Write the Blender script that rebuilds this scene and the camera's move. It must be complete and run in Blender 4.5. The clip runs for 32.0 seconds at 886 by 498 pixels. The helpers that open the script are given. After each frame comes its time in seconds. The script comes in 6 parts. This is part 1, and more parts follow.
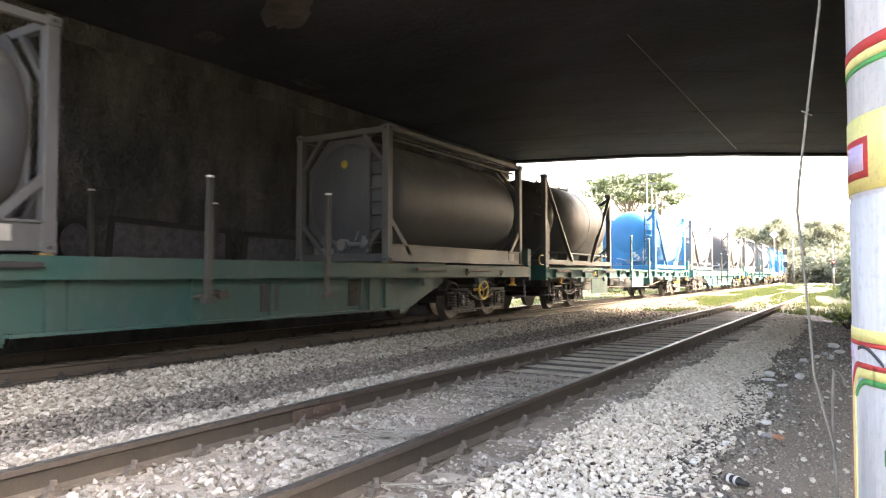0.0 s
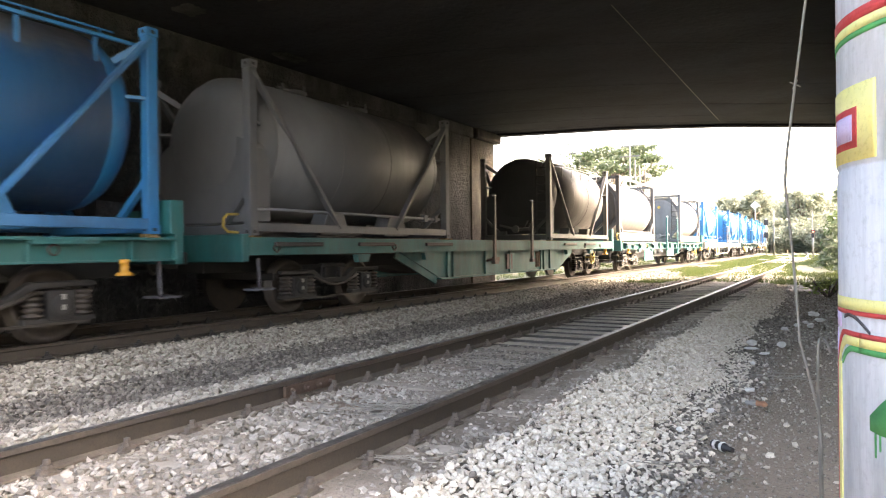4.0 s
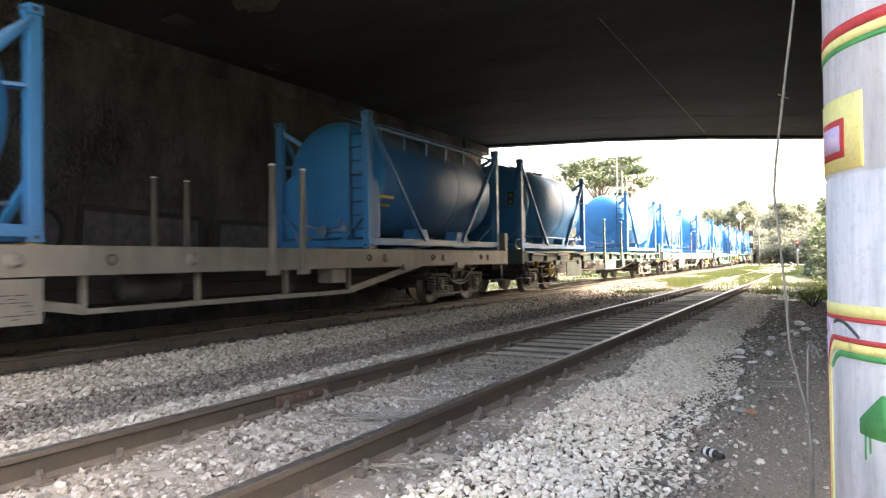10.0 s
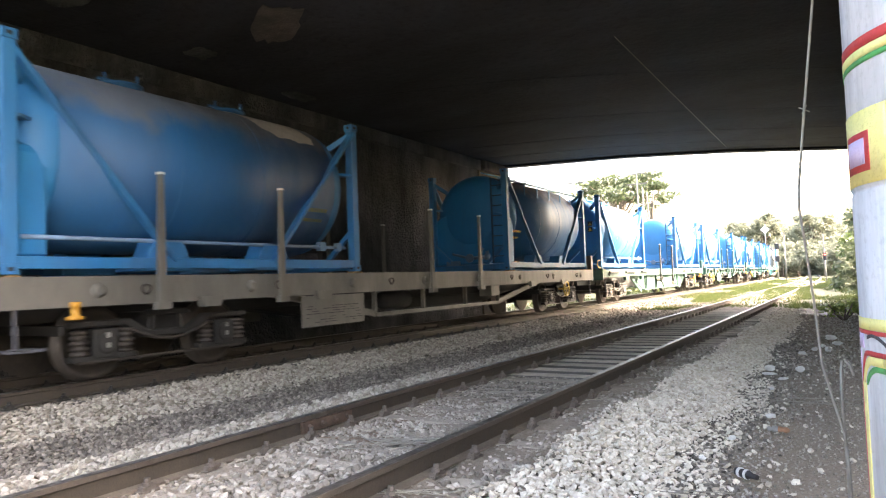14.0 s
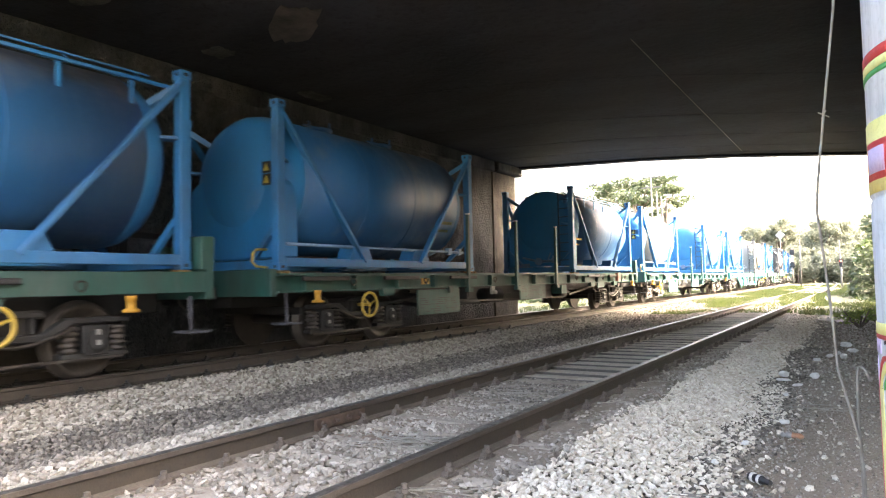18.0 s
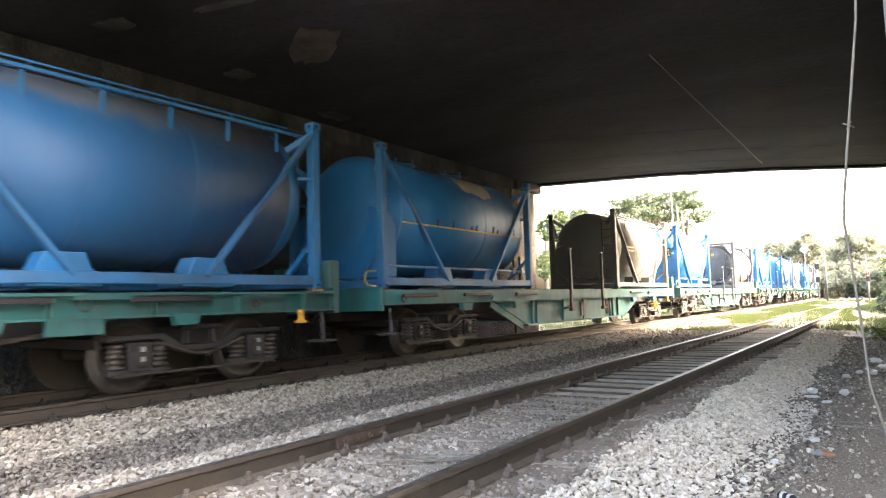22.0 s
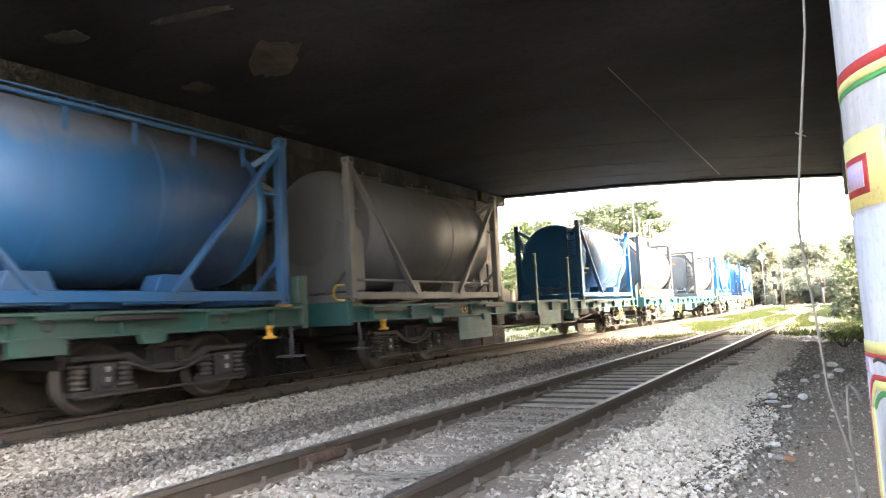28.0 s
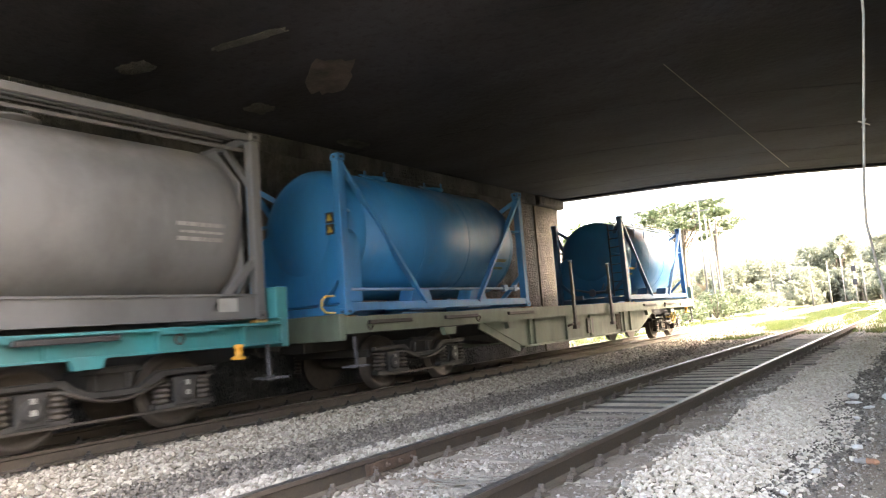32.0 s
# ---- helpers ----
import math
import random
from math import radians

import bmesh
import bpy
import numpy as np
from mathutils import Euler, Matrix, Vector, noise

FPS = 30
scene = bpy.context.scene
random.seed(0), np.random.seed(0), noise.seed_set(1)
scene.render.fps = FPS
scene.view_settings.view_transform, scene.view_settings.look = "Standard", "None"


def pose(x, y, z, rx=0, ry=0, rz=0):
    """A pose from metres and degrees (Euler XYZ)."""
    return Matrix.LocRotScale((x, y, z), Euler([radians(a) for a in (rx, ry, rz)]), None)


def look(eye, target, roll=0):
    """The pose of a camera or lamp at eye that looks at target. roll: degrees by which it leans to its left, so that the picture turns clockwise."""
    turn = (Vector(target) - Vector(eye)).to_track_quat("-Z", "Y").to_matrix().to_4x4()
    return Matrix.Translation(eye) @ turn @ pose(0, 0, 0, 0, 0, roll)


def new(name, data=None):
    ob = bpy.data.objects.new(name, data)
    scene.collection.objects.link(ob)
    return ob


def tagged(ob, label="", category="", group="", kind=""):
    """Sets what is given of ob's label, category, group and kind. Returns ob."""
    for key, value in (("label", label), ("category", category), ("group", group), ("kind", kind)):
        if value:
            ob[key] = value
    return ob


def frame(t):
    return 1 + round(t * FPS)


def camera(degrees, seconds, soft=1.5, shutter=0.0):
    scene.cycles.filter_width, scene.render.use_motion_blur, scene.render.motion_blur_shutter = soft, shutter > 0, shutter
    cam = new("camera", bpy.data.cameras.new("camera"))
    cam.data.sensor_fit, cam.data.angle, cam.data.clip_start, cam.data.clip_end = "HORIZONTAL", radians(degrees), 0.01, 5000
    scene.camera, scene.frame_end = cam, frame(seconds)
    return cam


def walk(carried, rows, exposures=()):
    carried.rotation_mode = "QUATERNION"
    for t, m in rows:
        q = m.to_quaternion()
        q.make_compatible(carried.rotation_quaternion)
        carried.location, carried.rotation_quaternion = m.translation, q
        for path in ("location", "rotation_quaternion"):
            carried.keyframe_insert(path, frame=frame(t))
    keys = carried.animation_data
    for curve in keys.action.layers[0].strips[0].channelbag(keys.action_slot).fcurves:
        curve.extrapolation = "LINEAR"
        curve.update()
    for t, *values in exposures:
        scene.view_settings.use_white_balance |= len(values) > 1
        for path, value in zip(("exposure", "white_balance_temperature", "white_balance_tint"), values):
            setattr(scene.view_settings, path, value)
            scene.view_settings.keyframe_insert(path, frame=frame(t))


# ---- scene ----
# stops and white balance over the clip
EXPOSURES = [(0.0, 4.47, 7450, 13), (3.0, 4.30, 7450, 13), (6.0, 4.15, 7450, 13), (9.0, 4.06, 7450, 13), (10.0, 4.12, 7450, 13), (11.0, 3.98, 7450, 13), (13.0, 4.22, 7450, 13), (17.0, 4.40, 7450, 13), (22.0, 4.48, 7450, 13), (24.0, 4.5, 7450, 13), (26.0, 4.6, 7450, 13), (30.0, 4.6, 7450, 13), (32.0, 4.69, 7450, 13)]

cam = camera(66.87, 32.0, soft=1.15, shutter=0.2)


def held(x, y, z, yaw, pitch, lean):
    """A hand-held pose: bearing to the left of the tracks, tilt up and lean, in degrees."""
    return pose(x, y, z, 90 + pitch, 0, yaw) @ pose(0, 0, 0, 0, 0, lean)


walk(cam, [
    (0, held(-0.000, -0.000, 1.066, 31.79, 2.16, 0.05)),
    (0.5, held(0.002, -0.009, 1.067, 32.03, 2.49, -0.01)),
    (1, held(-0.000, -0.013, 1.068, 31.86, 1.59, -0.08)),
    (1.5, held(-0.002, -0.009, 1.067, 32.25, 1.27, -0.60)),
    (2, held(-0.006, -0.015, 1.069, 32.28, 0.95, -0.67)),
    (2.5, held(-0.016, -0.021, 1.065, 31.91, 0.77, -0.14)),
    (3, held(-0.025, -0.019, 1.065, 31.03, 0.36, -0.42)),
    (3.5, held(-0.026, -0.021, 1.067, 30.31, -0.10, -0.59)),
    (5.5, held(-0.025, -0.036, 1.063, 31.27, 0.43, -0.98)),
    (6, held(-0.025, -0.043, 1.065, 30.65, 0.39, -0.73)),
    (6.5, held(-0.029, -0.042, 1.063, 30.84, 0.31, -0.71)),
    (7, held(-0.030, -0.042, 1.059, 30.57, 0.15, -1.60)),
    (7.5, held(-0.021, -0.049, 1.061, 30.24, 0.52, -1.25)),
    (8, held(-0.027, -0.051, 1.061, 30.35, 1.32, -1.57)),
    (8.5, held(-0.029, -0.047, 1.062, 30.60, 0.78, -1.36)),
    (9, held(-0.034, -0.066, 1.058, 31.96, 1.42, -1.41)),
    (9.5, held(-0.034, -0.088, 1.048, 34.59, 0.94, -0.41)),
    (10, held(-0.042, -0.075, 1.055, 29.41, 0.89, -0.71)),
    (10.5, held(-0.049, -0.076, 1.061, 28.08, 1.40, -1.38)),
    (11, held(-0.049, -0.079, 1.060, 29.79, 1.52, -1.38)),
    (11.5, held(-0.050, -0.083, 1.067, 30.61, 1.60, -1.05)),
    (12, held(-0.051, -0.095, 1.063, 30.95, 1.87, -1.46)),
    (12.5, held(-0.054, -0.088, 1.062, 30.98, 2.05, -1.29)),
    (13, held(-0.051, -0.088, 1.064, 31.65, 2.26, -1.34)),
    (13.5, held(-0.045, -0.091, 1.062, 31.88, 2.45, -1.92)),
    (14, held(-0.043, -0.070, 1.065, 31.17, 2.74, -2.07)),
    (14.5, held(-0.041, -0.094, 1.062, 31.67, 2.93, -1.88)),
    (16.5, held(-0.021, -0.112, 1.066, 33.45, 3.09, -2.18)),
    (17, held(-0.026, -0.115, 1.058, 33.33, 3.19, -1.46)),
    (17.5, held(-0.035, -0.114, 1.061, 32.76, 3.41, -1.33)),
    (18, held(-0.048, -0.106, 1.060, 32.20, 2.85, -1.21)),
    (18.5, held(-0.054, -0.108, 1.059, 31.41, 3.40, -1.35)),
    (19, held(-0.046, -0.105, 1.061, 30.63, 3.57, -1.85)),
    (19.5, held(-0.038, -0.109, 1.064, 30.60, 3.81, -2.19)),
    (20, held(-0.032, -0.114, 1.063, 31.59, 4.40, -1.83)),
    (20.5, held(-0.039, -0.108, 1.049, 36.33, 4.36, -3.26)),
    (21, held(-0.050, -0.110, 1.051, 39.03, 3.50, -1.88)),
    (21.5, held(-0.054, -0.108, 1.056, 35.26, 3.80, -0.98)),
    (22, held(-0.058, -0.107, 1.052, 33.80, 4.40, -1.61)),
    (22.5, held(-0.042, -0.121, 1.049, 35.16, 4.91, -1.60)),
    (23, held(-0.037, -0.126, 1.055, 36.05, 5.10, -2.11)),
    (23.5, held(-0.042, -0.124, 1.053, 35.03, 4.70, -2.12)),
    (24, held(-0.039, -0.125, 1.054, 35.47, 4.48, -2.04)),
    (24.5, held(-0.038, -0.117, 1.056, 35.01, 4.63, -2.29)),
    (25, held(-0.033, -0.132, 1.057, 35.10, 5.13, -2.46)),
    (25.5, held(-0.034, -0.124, 1.058, 35.18, 4.90, -2.21)),
    (26, held(-0.034, -0.118, 1.056, 34.86, 4.66, -2.27)),
    (26.5, held(-0.041, -0.102, 1.059, 33.48, 4.32, -2.27)),
    (28.5, held(-0.063, -0.058, 1.052, 30.65, 5.55, -2.77)),
    (29, held(-0.057, -0.063, 1.052, 31.30, 5.30, -2.70)),
    (29.5, held(-0.044, -0.071, 1.053, 31.17, 6.09, -3.12)),
    (30, held(-0.040, -0.077, 1.049, 32.14, 6.06, -3.29)),
    (30.5, held(-0.035, -0.073, 1.054, 32.83, 5.93, -3.63)),
    (31, held(-0.025, -0.072, 1.056, 33.84, 5.84, -3.89)),
    (31.5, held(-0.025, -0.070, 1.049, 35.17, 6.05, -4.49)),
    (32, held(-0.015, -0.075, 1.048, 35.97, 6.33, -4.33)),
], exposures=EXPOSURES)

# ---------------------------------------------------------------- light
SUN_AZ, SUN_EL = 60.0, 36.0
world = bpy.data.worlds.new("sky")
scene.world = world
world.use_nodes = True
wn = world.node_tree
sky = wn.nodes.new("ShaderNodeTexSky")
sky.sky_type = "NISHITA"
sky.sun_disc = False
sky.sun_elevation, sky.sun_rotation = radians(SUN_EL), radians(SUN_AZ)
sky.air_density, sky.dust_density, sky.ozone_density = 1.0, 9.0, 0.6
wn.links.new(sky.outputs[0], wn.nodes["Background"].inputs[0])
wn.nodes["Background"].inputs[1].default_value = 0.15
sun = new("sun", bpy.data.lights.new("sun", "SUN"))
sun.data.energy, sun.data.angle, sun.data.color = 1.25, radians(14.0), (1.0, 0.97, 0.92)
sd = Vector((math.sin(radians(SUN_AZ)) * math.cos(radians(SUN_EL)), math.cos(radians(SUN_AZ)) * math.cos(radians(SUN_EL)), math.sin(radians(SUN_EL))))
sun.matrix_world = look(sd * 50, (0, 0, 0))


# ---------------------------------------------------------------- materials
def nodes_of(name):
    m = bpy.data.materials.new(name)
    m.use_nodes = True
    t = m.node_tree
    return m, t, t.nodes["Principled BSDF"]


def add(t, kind, **vals):
    n = t.nodes.new(kind)
    for k, v in vals.items():
        n.inputs[k].default_value = v
    return n


def mixc(t, fac, a, b, mode="MIX"):
    n = t.nodes.new("ShaderNodeMix")
    n.data_type, n.blend_type = "RGBA", mode
    for sock, v in ((n.inputs[0], fac), (n.inputs[6], a), (n.inputs[7], b)):
        if isinstance(v, bpy.types.NodeSocket):
            t.links.new(v, sock)
        elif isinstance(v, (int, float)):
            sock.default_value = v
        else:
            sock.default_value = (*v, 1)
    return n.outputs[2]


def ramp(t, src, a, b, lo=0.0, hi=1.0):
    n = t.nodes.new("ShaderNodeMapRange")
    t.links.new(src, n.inputs[0])
    n.inputs[1].default_value, n.inputs[2].default_value, n.inputs[3].default_value, n.inputs[4].default_value = a, b, lo, hi
    return n.outputs[0]


def noisy(t, scale, detail=4.0, rough=0.6, stretch=None, coord="Object"):
    tc = t.nodes.new("ShaderNodeTexCoord")
    n = add(t, "ShaderNodeTexNoise", Scale=scale, Detail=detail, Roughness=rough)
    src = tc.outputs[coord]
    info = t.nodes.new("ShaderNodeObjectInfo")
    far = t.nodes.new("ShaderNodeVectorMath")
    far.operation = "MULTIPLY_ADD"
    t.links.new(info.outputs["Random"], far.inputs[0])
    far.inputs[1].default_value = (31.0, 47.0, 23.0)
    t.links.new(src, far.inputs[2])
    src = far.outputs[0]
    if stretch:
        mp = t.nodes.new("ShaderNodeMapping")
        mp.inputs["Scale"].default_value = stretch
        t.links.new(src, mp.inputs[0])
        src = mp.outputs[0]
    t.links.new(src, n.inputs["Vector"])
    return n.outputs[0]


def bump(t, bsdf, src, strength, dist):
    b = add(t, "ShaderNodeBump", Strength=strength, Distance=dist)
    t.links.new(src, b.inputs["Height"])
    t.links.new(b.outputs[0], bsdf.inputs["Normal"])


def plain(name, a, b, rough=0.7, scale=8.0, metal=0.0, bmp=0.25, dist=0.01, fine=60.0, stretch=None, vary=0.0, gloss=0.5):
    """Two tones in blotches, fine grain over them, and relief."""
    m, t, p = nodes_of(name)
    n1, n2 = noisy(t, scale, 5.0, 0.65, stretch), noisy(t, fine, 3.0, 0.7)
    c = mixc(t, ramp(t, n1, 0.35, 0.68), a, b)
    dark = tuple(0.55 * v for v in a)
    c = mixc(t, ramp(t, n2, 0.52, 0.75, 0.0, 0.55), c, dark)
    if vary:
        info = t.nodes.new("ShaderNodeObjectInfo")
        c = mixc(t, ramp(t, info.outputs["Random"], 0.0, 1.0, 0.0, vary), c, dark)
    t.links.new(c, p.inputs["Base Color"])
    t.links.new(ramp(t, n1, 0.3, 0.7, max(rough - 0.12, 0.05), min(rough + 0.12, 1)), p.inputs["Roughness"])
    p.inputs["Metallic"].default_value = metal
    p.inputs["Specular IOR Level"].default_value = gloss
    bump(t, p, n2, bmp, dist)
    return m


def coat(name, dust, rust, rough=0.45, worn=True, dirt=0.26, grey=0.32, film=0.0, metal=0.0, soot=0.42, top=0.55):
    """Weathered paint whose colour is the object's own; alpha sets how much of it has flaked to grey primer."""
    m, t, p = nodes_of(name)
    info = t.nodes.new("ShaderNodeObjectInfo")
    n1, n2, n3 = noisy(t, 1.1, 5.0, 0.6), noisy(t, 26.0, 4.0, 0.7), noisy(t, 2.2, 5.0, 0.7, (1.0, 1.0, 0.25))
    tone = mixc(t, ramp(t, n3, 0.32, 0.68, 0.0, dirt), info.outputs["Color"], dust)
    if worn:
        geo = t.nodes.new("ShaderNodeTexCoord")
        sep = t.nodes.new("ShaderNodeSeparateXYZ")
        t.links.new(geo.outputs["Object"], sep.inputs[0])
        far = t.nodes.new("ShaderNodeMath")
        far.operation = "ABSOLUTE"
        t.links.new(sep.outputs[1], far.inputs[0])
        both = t.nodes.new("ShaderNodeMath")
        both.operation = "MULTIPLY"
        t.links.new(ramp(t, sep.outputs[2], 1.75, 2.4, 0.0, 1.0), both.inputs[0])
        t.links.new(ramp(t, far.outputs[0], 2.45, 2.8, 1.0, 0.2), both.inputs[1])
        high = both.outputs[0]
        add1 = t.nodes.new("ShaderNodeMath")
        add1.operation = "MULTIPLY_ADD"
        t.links.new(high, add1.inputs[0])
        add1.inputs[1].default_value = top
        t.links.new(n1, add1.inputs[2])
        wear = t.nodes.new("ShaderNodeMath")
        wear.operation = "MULTIPLY_ADD"
        t.links.new(info.outputs["Alpha"], wear.inputs[0])
        wear.inputs[1].default_value = 0.5
        t.links.new(add1.outputs[0], wear.inputs[2])
        tone = mixc(t, ramp(t, wear.outputs[0], 0.74, 1.02, 0.0, 0.68), tone, dust)
        off = t.nodes.new("ShaderNodeVectorMath")
        off.operation = "ADD"
        comb = t.nodes.new("ShaderNodeCombineXYZ")
        mul = t.nodes.new("ShaderNodeMath")
        mul.operation = "MULTIPLY"
        mul.inputs[1].default_value = 40.0
        t.links.new(info.outputs["Random"], mul.inputs[0])
        t.links.new(mul.outputs[0], comb.inputs[1])
        t.links.new(geo.outputs["Object"], off.inputs[0])
        t.links.new(comb.outputs[0], off.inputs[1])
        flake = add(t, "ShaderNodeTexNoise", Scale=0.62, Detail=4.0, Roughness=0.55)
        t.links.new(off.outputs[0], flake.inputs["Vector"])
        sub = t.nodes.new("ShaderNodeMath")
        sub.operation = "ADD"
        t.links.new(flake.outputs[0], sub.inputs[0])
        t.links.new(info.outputs["Alpha"], sub.inputs[1])
        tone = mixc(t, ramp(t, sub.outputs[0], 0.99, 1.03, 0.0, 0.9), tone, (0.36, 0.33, 0.32))
    n4, n5 = noisy(t, 0.8, 6.0, 0.7, (1.0, 1.0, 0.45)), noisy(t, 5.0, 6.0, 0.75, (1.0, 1.0, 0.3))
    tone = mixc(t, ramp(t, n4, 0.44, 0.64, 0.0, soot), tone, (0.045, 0.043, 0.04))
    tone = mixc(t, ramp(t, n5, 0.52, 0.7, 0.0, grey), tone, (0.19, 0.188, 0.186))
    tone = mixc(t, ramp(t, n2, 0.62, 0.74, 0.0, 0.5), tone, rust)
    t.links.new(tone, p.inputs["Base Color"])
    t.links.new(ramp(t, n3, 0.3, 0.7, rough - 0.1, rough + 0.2), p.inputs["Roughness"])
    p.inputs["Metallic"].default_value = metal
    p.inputs["Sheen Weight"].default_value, p.inputs["Sheen Roughness"].default_value = film, 0.45
    p.inputs["Sheen Tint"].default_value = (0.5, 0.42, 0.35, 1)
    bump(t, p, n2, 0.12, 0.004)
    return m


def stones(name, tones, rough=0.9):
    m, t, p = nodes_of(name)
    geo = t.nodes.new("ShaderNodeNewGeometry")
    cr = t.nodes.new("ShaderNodeValToRGB")
    el = cr.color_ramp.elements
    el[0].color, el[1].color = (*tones[0], 1), (*tones[-1], 1)
    for i, c in enumerate(tones[1:-1]):
        e = el.new((i + 1) / (len(tones) - 1))
        e.color = (*c, 1)
    t.links.new(geo.outputs["Random Per Island"], cr.inputs[0])
    n2 = noisy(t, 45.0, 3.0, 0.7)
    c = mixc(t, ramp(t, n2, 0.4, 0.75, 0.0, 0.5), cr.outputs[0], tuple(0.5 * v for v in tones[0]))
    t.links.new(c, p.inputs["Base Color"])
    p.inputs["Roughness"].default_value = rough
    bump(t, p, n2, 0.3, 0.01)
    return m


def leafy(name, a, b, glow=0.35):
    m, t, p = nodes_of(name)
    geo = t.nodes.new("ShaderNodeNewGeometry")
    c = mixc(t, geo.outputs["Random Per Island"], a, b)
    t.links.new(c, p.inputs["Base Color"])
    p.inputs["Roughness"].default_value = 0.6
    tr = t.nodes.new("ShaderNodeBsdfTranslucent")
    t.links.new(c, tr.inputs[0])
    mx = t.nodes.new("ShaderNodeMixShader")
    mx.inputs[0].default_value = glow
    t.links.new(p.outputs[0], mx.inputs[1])
    t.links.new(tr.outputs[0], mx.inputs[2])
    t.links.new(mx.outputs[0], t.nodes["Material Output"].inputs[0])
    return m


TANK = coat("tank_paint", (0.165, 0.165, 0.168), (0.13, 0.09, 0.07), 0.5, True, 0.06, 0.06, 0.03, 0.0, 0.2, 0.12)
TANKDUST = coat("dusty_tank_paint", (0.15, 0.146, 0.143), (0.13, 0.09, 0.07), 0.5, True, 0.06, 0.06, 0.06, 0.0, 0.14)
CLADDING = coat("cladding_sheet", (0.24, 0.237, 0.233), (0.1, 0.085, 0.07), 0.56, True, 0.2, 0.12, 0.12, 0.1)
FRAME = coat("frame_paint", (0.16, 0.163, 0.168), (0.12, 0.08, 0.055), 0.48, False, 0.16, 0.1)
DECK = coat("wagon_paint", (0.075, 0.075, 0.066), (0.07, 0.045, 0.03), 0.58, False, 0.4, 0.12)
GRIME = plain("bogie_grime", (0.012, 0.012, 0.012), (0.03, 0.029, 0.028), 0.75, 6.0)
WHEEL = plain("wheel_steel", (0.04, 0.035, 0.032), (0.075, 0.064, 0.055), 0.6, 9.0, 0.4)
BRIGHT = plain("worn_steel", (0.17, 0.155, 0.142), (0.1, 0.09, 0.08), 0.48, 12.0, 0.7, 0.05)
RUST = plain("rail_rust", (0.045, 0.037, 0.031), (0.08, 0.065, 0.052), 0.8, 7.0, 0.0, 0.4)
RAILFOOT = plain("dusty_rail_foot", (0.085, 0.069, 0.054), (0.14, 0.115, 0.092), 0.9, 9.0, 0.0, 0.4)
# The web is coloured dark for the shadow under the rail head.
RAILSHADE = plain("shade_dark_rail", (0.032, 0.0255, 0.02), (0.055, 0.044, 0.034), 0.85, 9.0, 0.0, 0.4)
RUSTRED = plain("joint_rust", (0.085, 0.055, 0.04), (0.06, 0.042, 0.033), 0.85, 12.0, 0.0, 0.4)
SLEEPER = plain("sleeper_concrete", (0.27, 0.235, 0.194), (0.4, 0.355, 0.3), 0.9, 5.0, 0.0, 0.6, 0.01, 40.0, None, 0.45)
LOCKPAINT = plain("lock_paint", (0.34, 0.2, 0.05), (0.09, 0.08, 0.07), 0.6, 20.0, vary=0.6)
YELLOW = plain("yellow_paint", (0.5, 0.34, 0.05), (0.32, 0.22, 0.05), 0.5, 14.0)
FADED = plain("faded_yellow", (0.36, 0.34, 0.2), (0.3, 0.29, 0.22), 0.6, 14.0)
SCRAWL = plain("scrawled_yellow", (0.23, 0.21, 0.07), (0.12, 0.17, 0.14), 0.6, 14.0)
ORANGEP = plain("orange_paint", (0.55, 0.27, 0.03), (0.4, 0.2, 0.03), 0.5, 14.0)
WHITEP = plain("white_paint", (0.7, 0.69, 0.66), (0.55, 0.54, 0.52), 0.6, 12.0)
REDP = plain("red_paint", (0.5, 0.05, 0.05), (0.38, 0.05, 0.05), 0.55, 12.0)
REDDUST = plain("dusty_red", (0.22, 0.06, 0.05), (0.14, 0.06, 0.05), 0.7, 9.0)
GREENP = plain("green_paint", (0.06, 0.3, 0.09), (0.05, 0.22, 0.08), 0.6, 12.0)
LILAC = plain("lilac_paint", (0.46, 0.36, 0.56), (0.52, 0.44, 0.58), 0.6, 9.0)
LEMON = plain("lemon_paint", (0.68, 0.62, 0.22), (0.6, 0.56, 0.26), 0.65, 9.0)
BLACKP = plain("black_paint", (0.015, 0.015, 0.017), (0.03, 0.028, 0.03), 0.6, 9.0)
# Soot, plus the deck's shade put into a near-black base colour.
SHADEDSOOT = plain("sooty_shaded_concrete", (0.007, 0.0073, 0.0095), (0.04, 0.0405, 0.051), 0.95, 0.45, 0.0, 0.5, 0.03, 7.0, (0.5, 1.0, 1.0), 0.0, 0.26)
ROUGHCAST = plain("roughcast_concrete", (0.111, 0.111, 0.108), (0.03, 0.0305, 0.0305), 0.95, 0.9, 0.0, 1.0, 0.2, 11.0, (1.0, 1.0, 0.4), 0.0, 0.12)
CAPSTONE = plain("spalled_concrete", (0.095, 0.078, 0.069), (0.026, 0.0245, 0.0245), 0.95, 1.4, 0.0, 0.6, 0.03, 14.0)
SANDY = plain("sandy_concrete", (0.062, 0.051, 0.035), (0.022, 0.018, 0.014), 0.95, 3.2, 0.0, 1.0, 0.08, 12.0, (1.0, 1.0, 0.5))
PILLAR = plain("whitewashed_concrete", (0.54, 0.56, 0.59), (0.3, 0.315, 0.345), 0.8, 3.0, 0.0, 0.3, 0.004, 30.0, (3.0, 3.0, 0.35))
GREYFILL = plain("grey_spray", (0.1, 0.1, 0.115), (0.06, 0.06, 0.07), 0.9, 6.0, 0.0, 1.0, 0.05, 24.0)
LIGHTSTONE = stones("fresh_ballast", [(0.46, 0.402, 0.325), (0.57, 0.512, 0.427), (0.66, 0.6, 0.508), (0.75, 0.69, 0.592)])
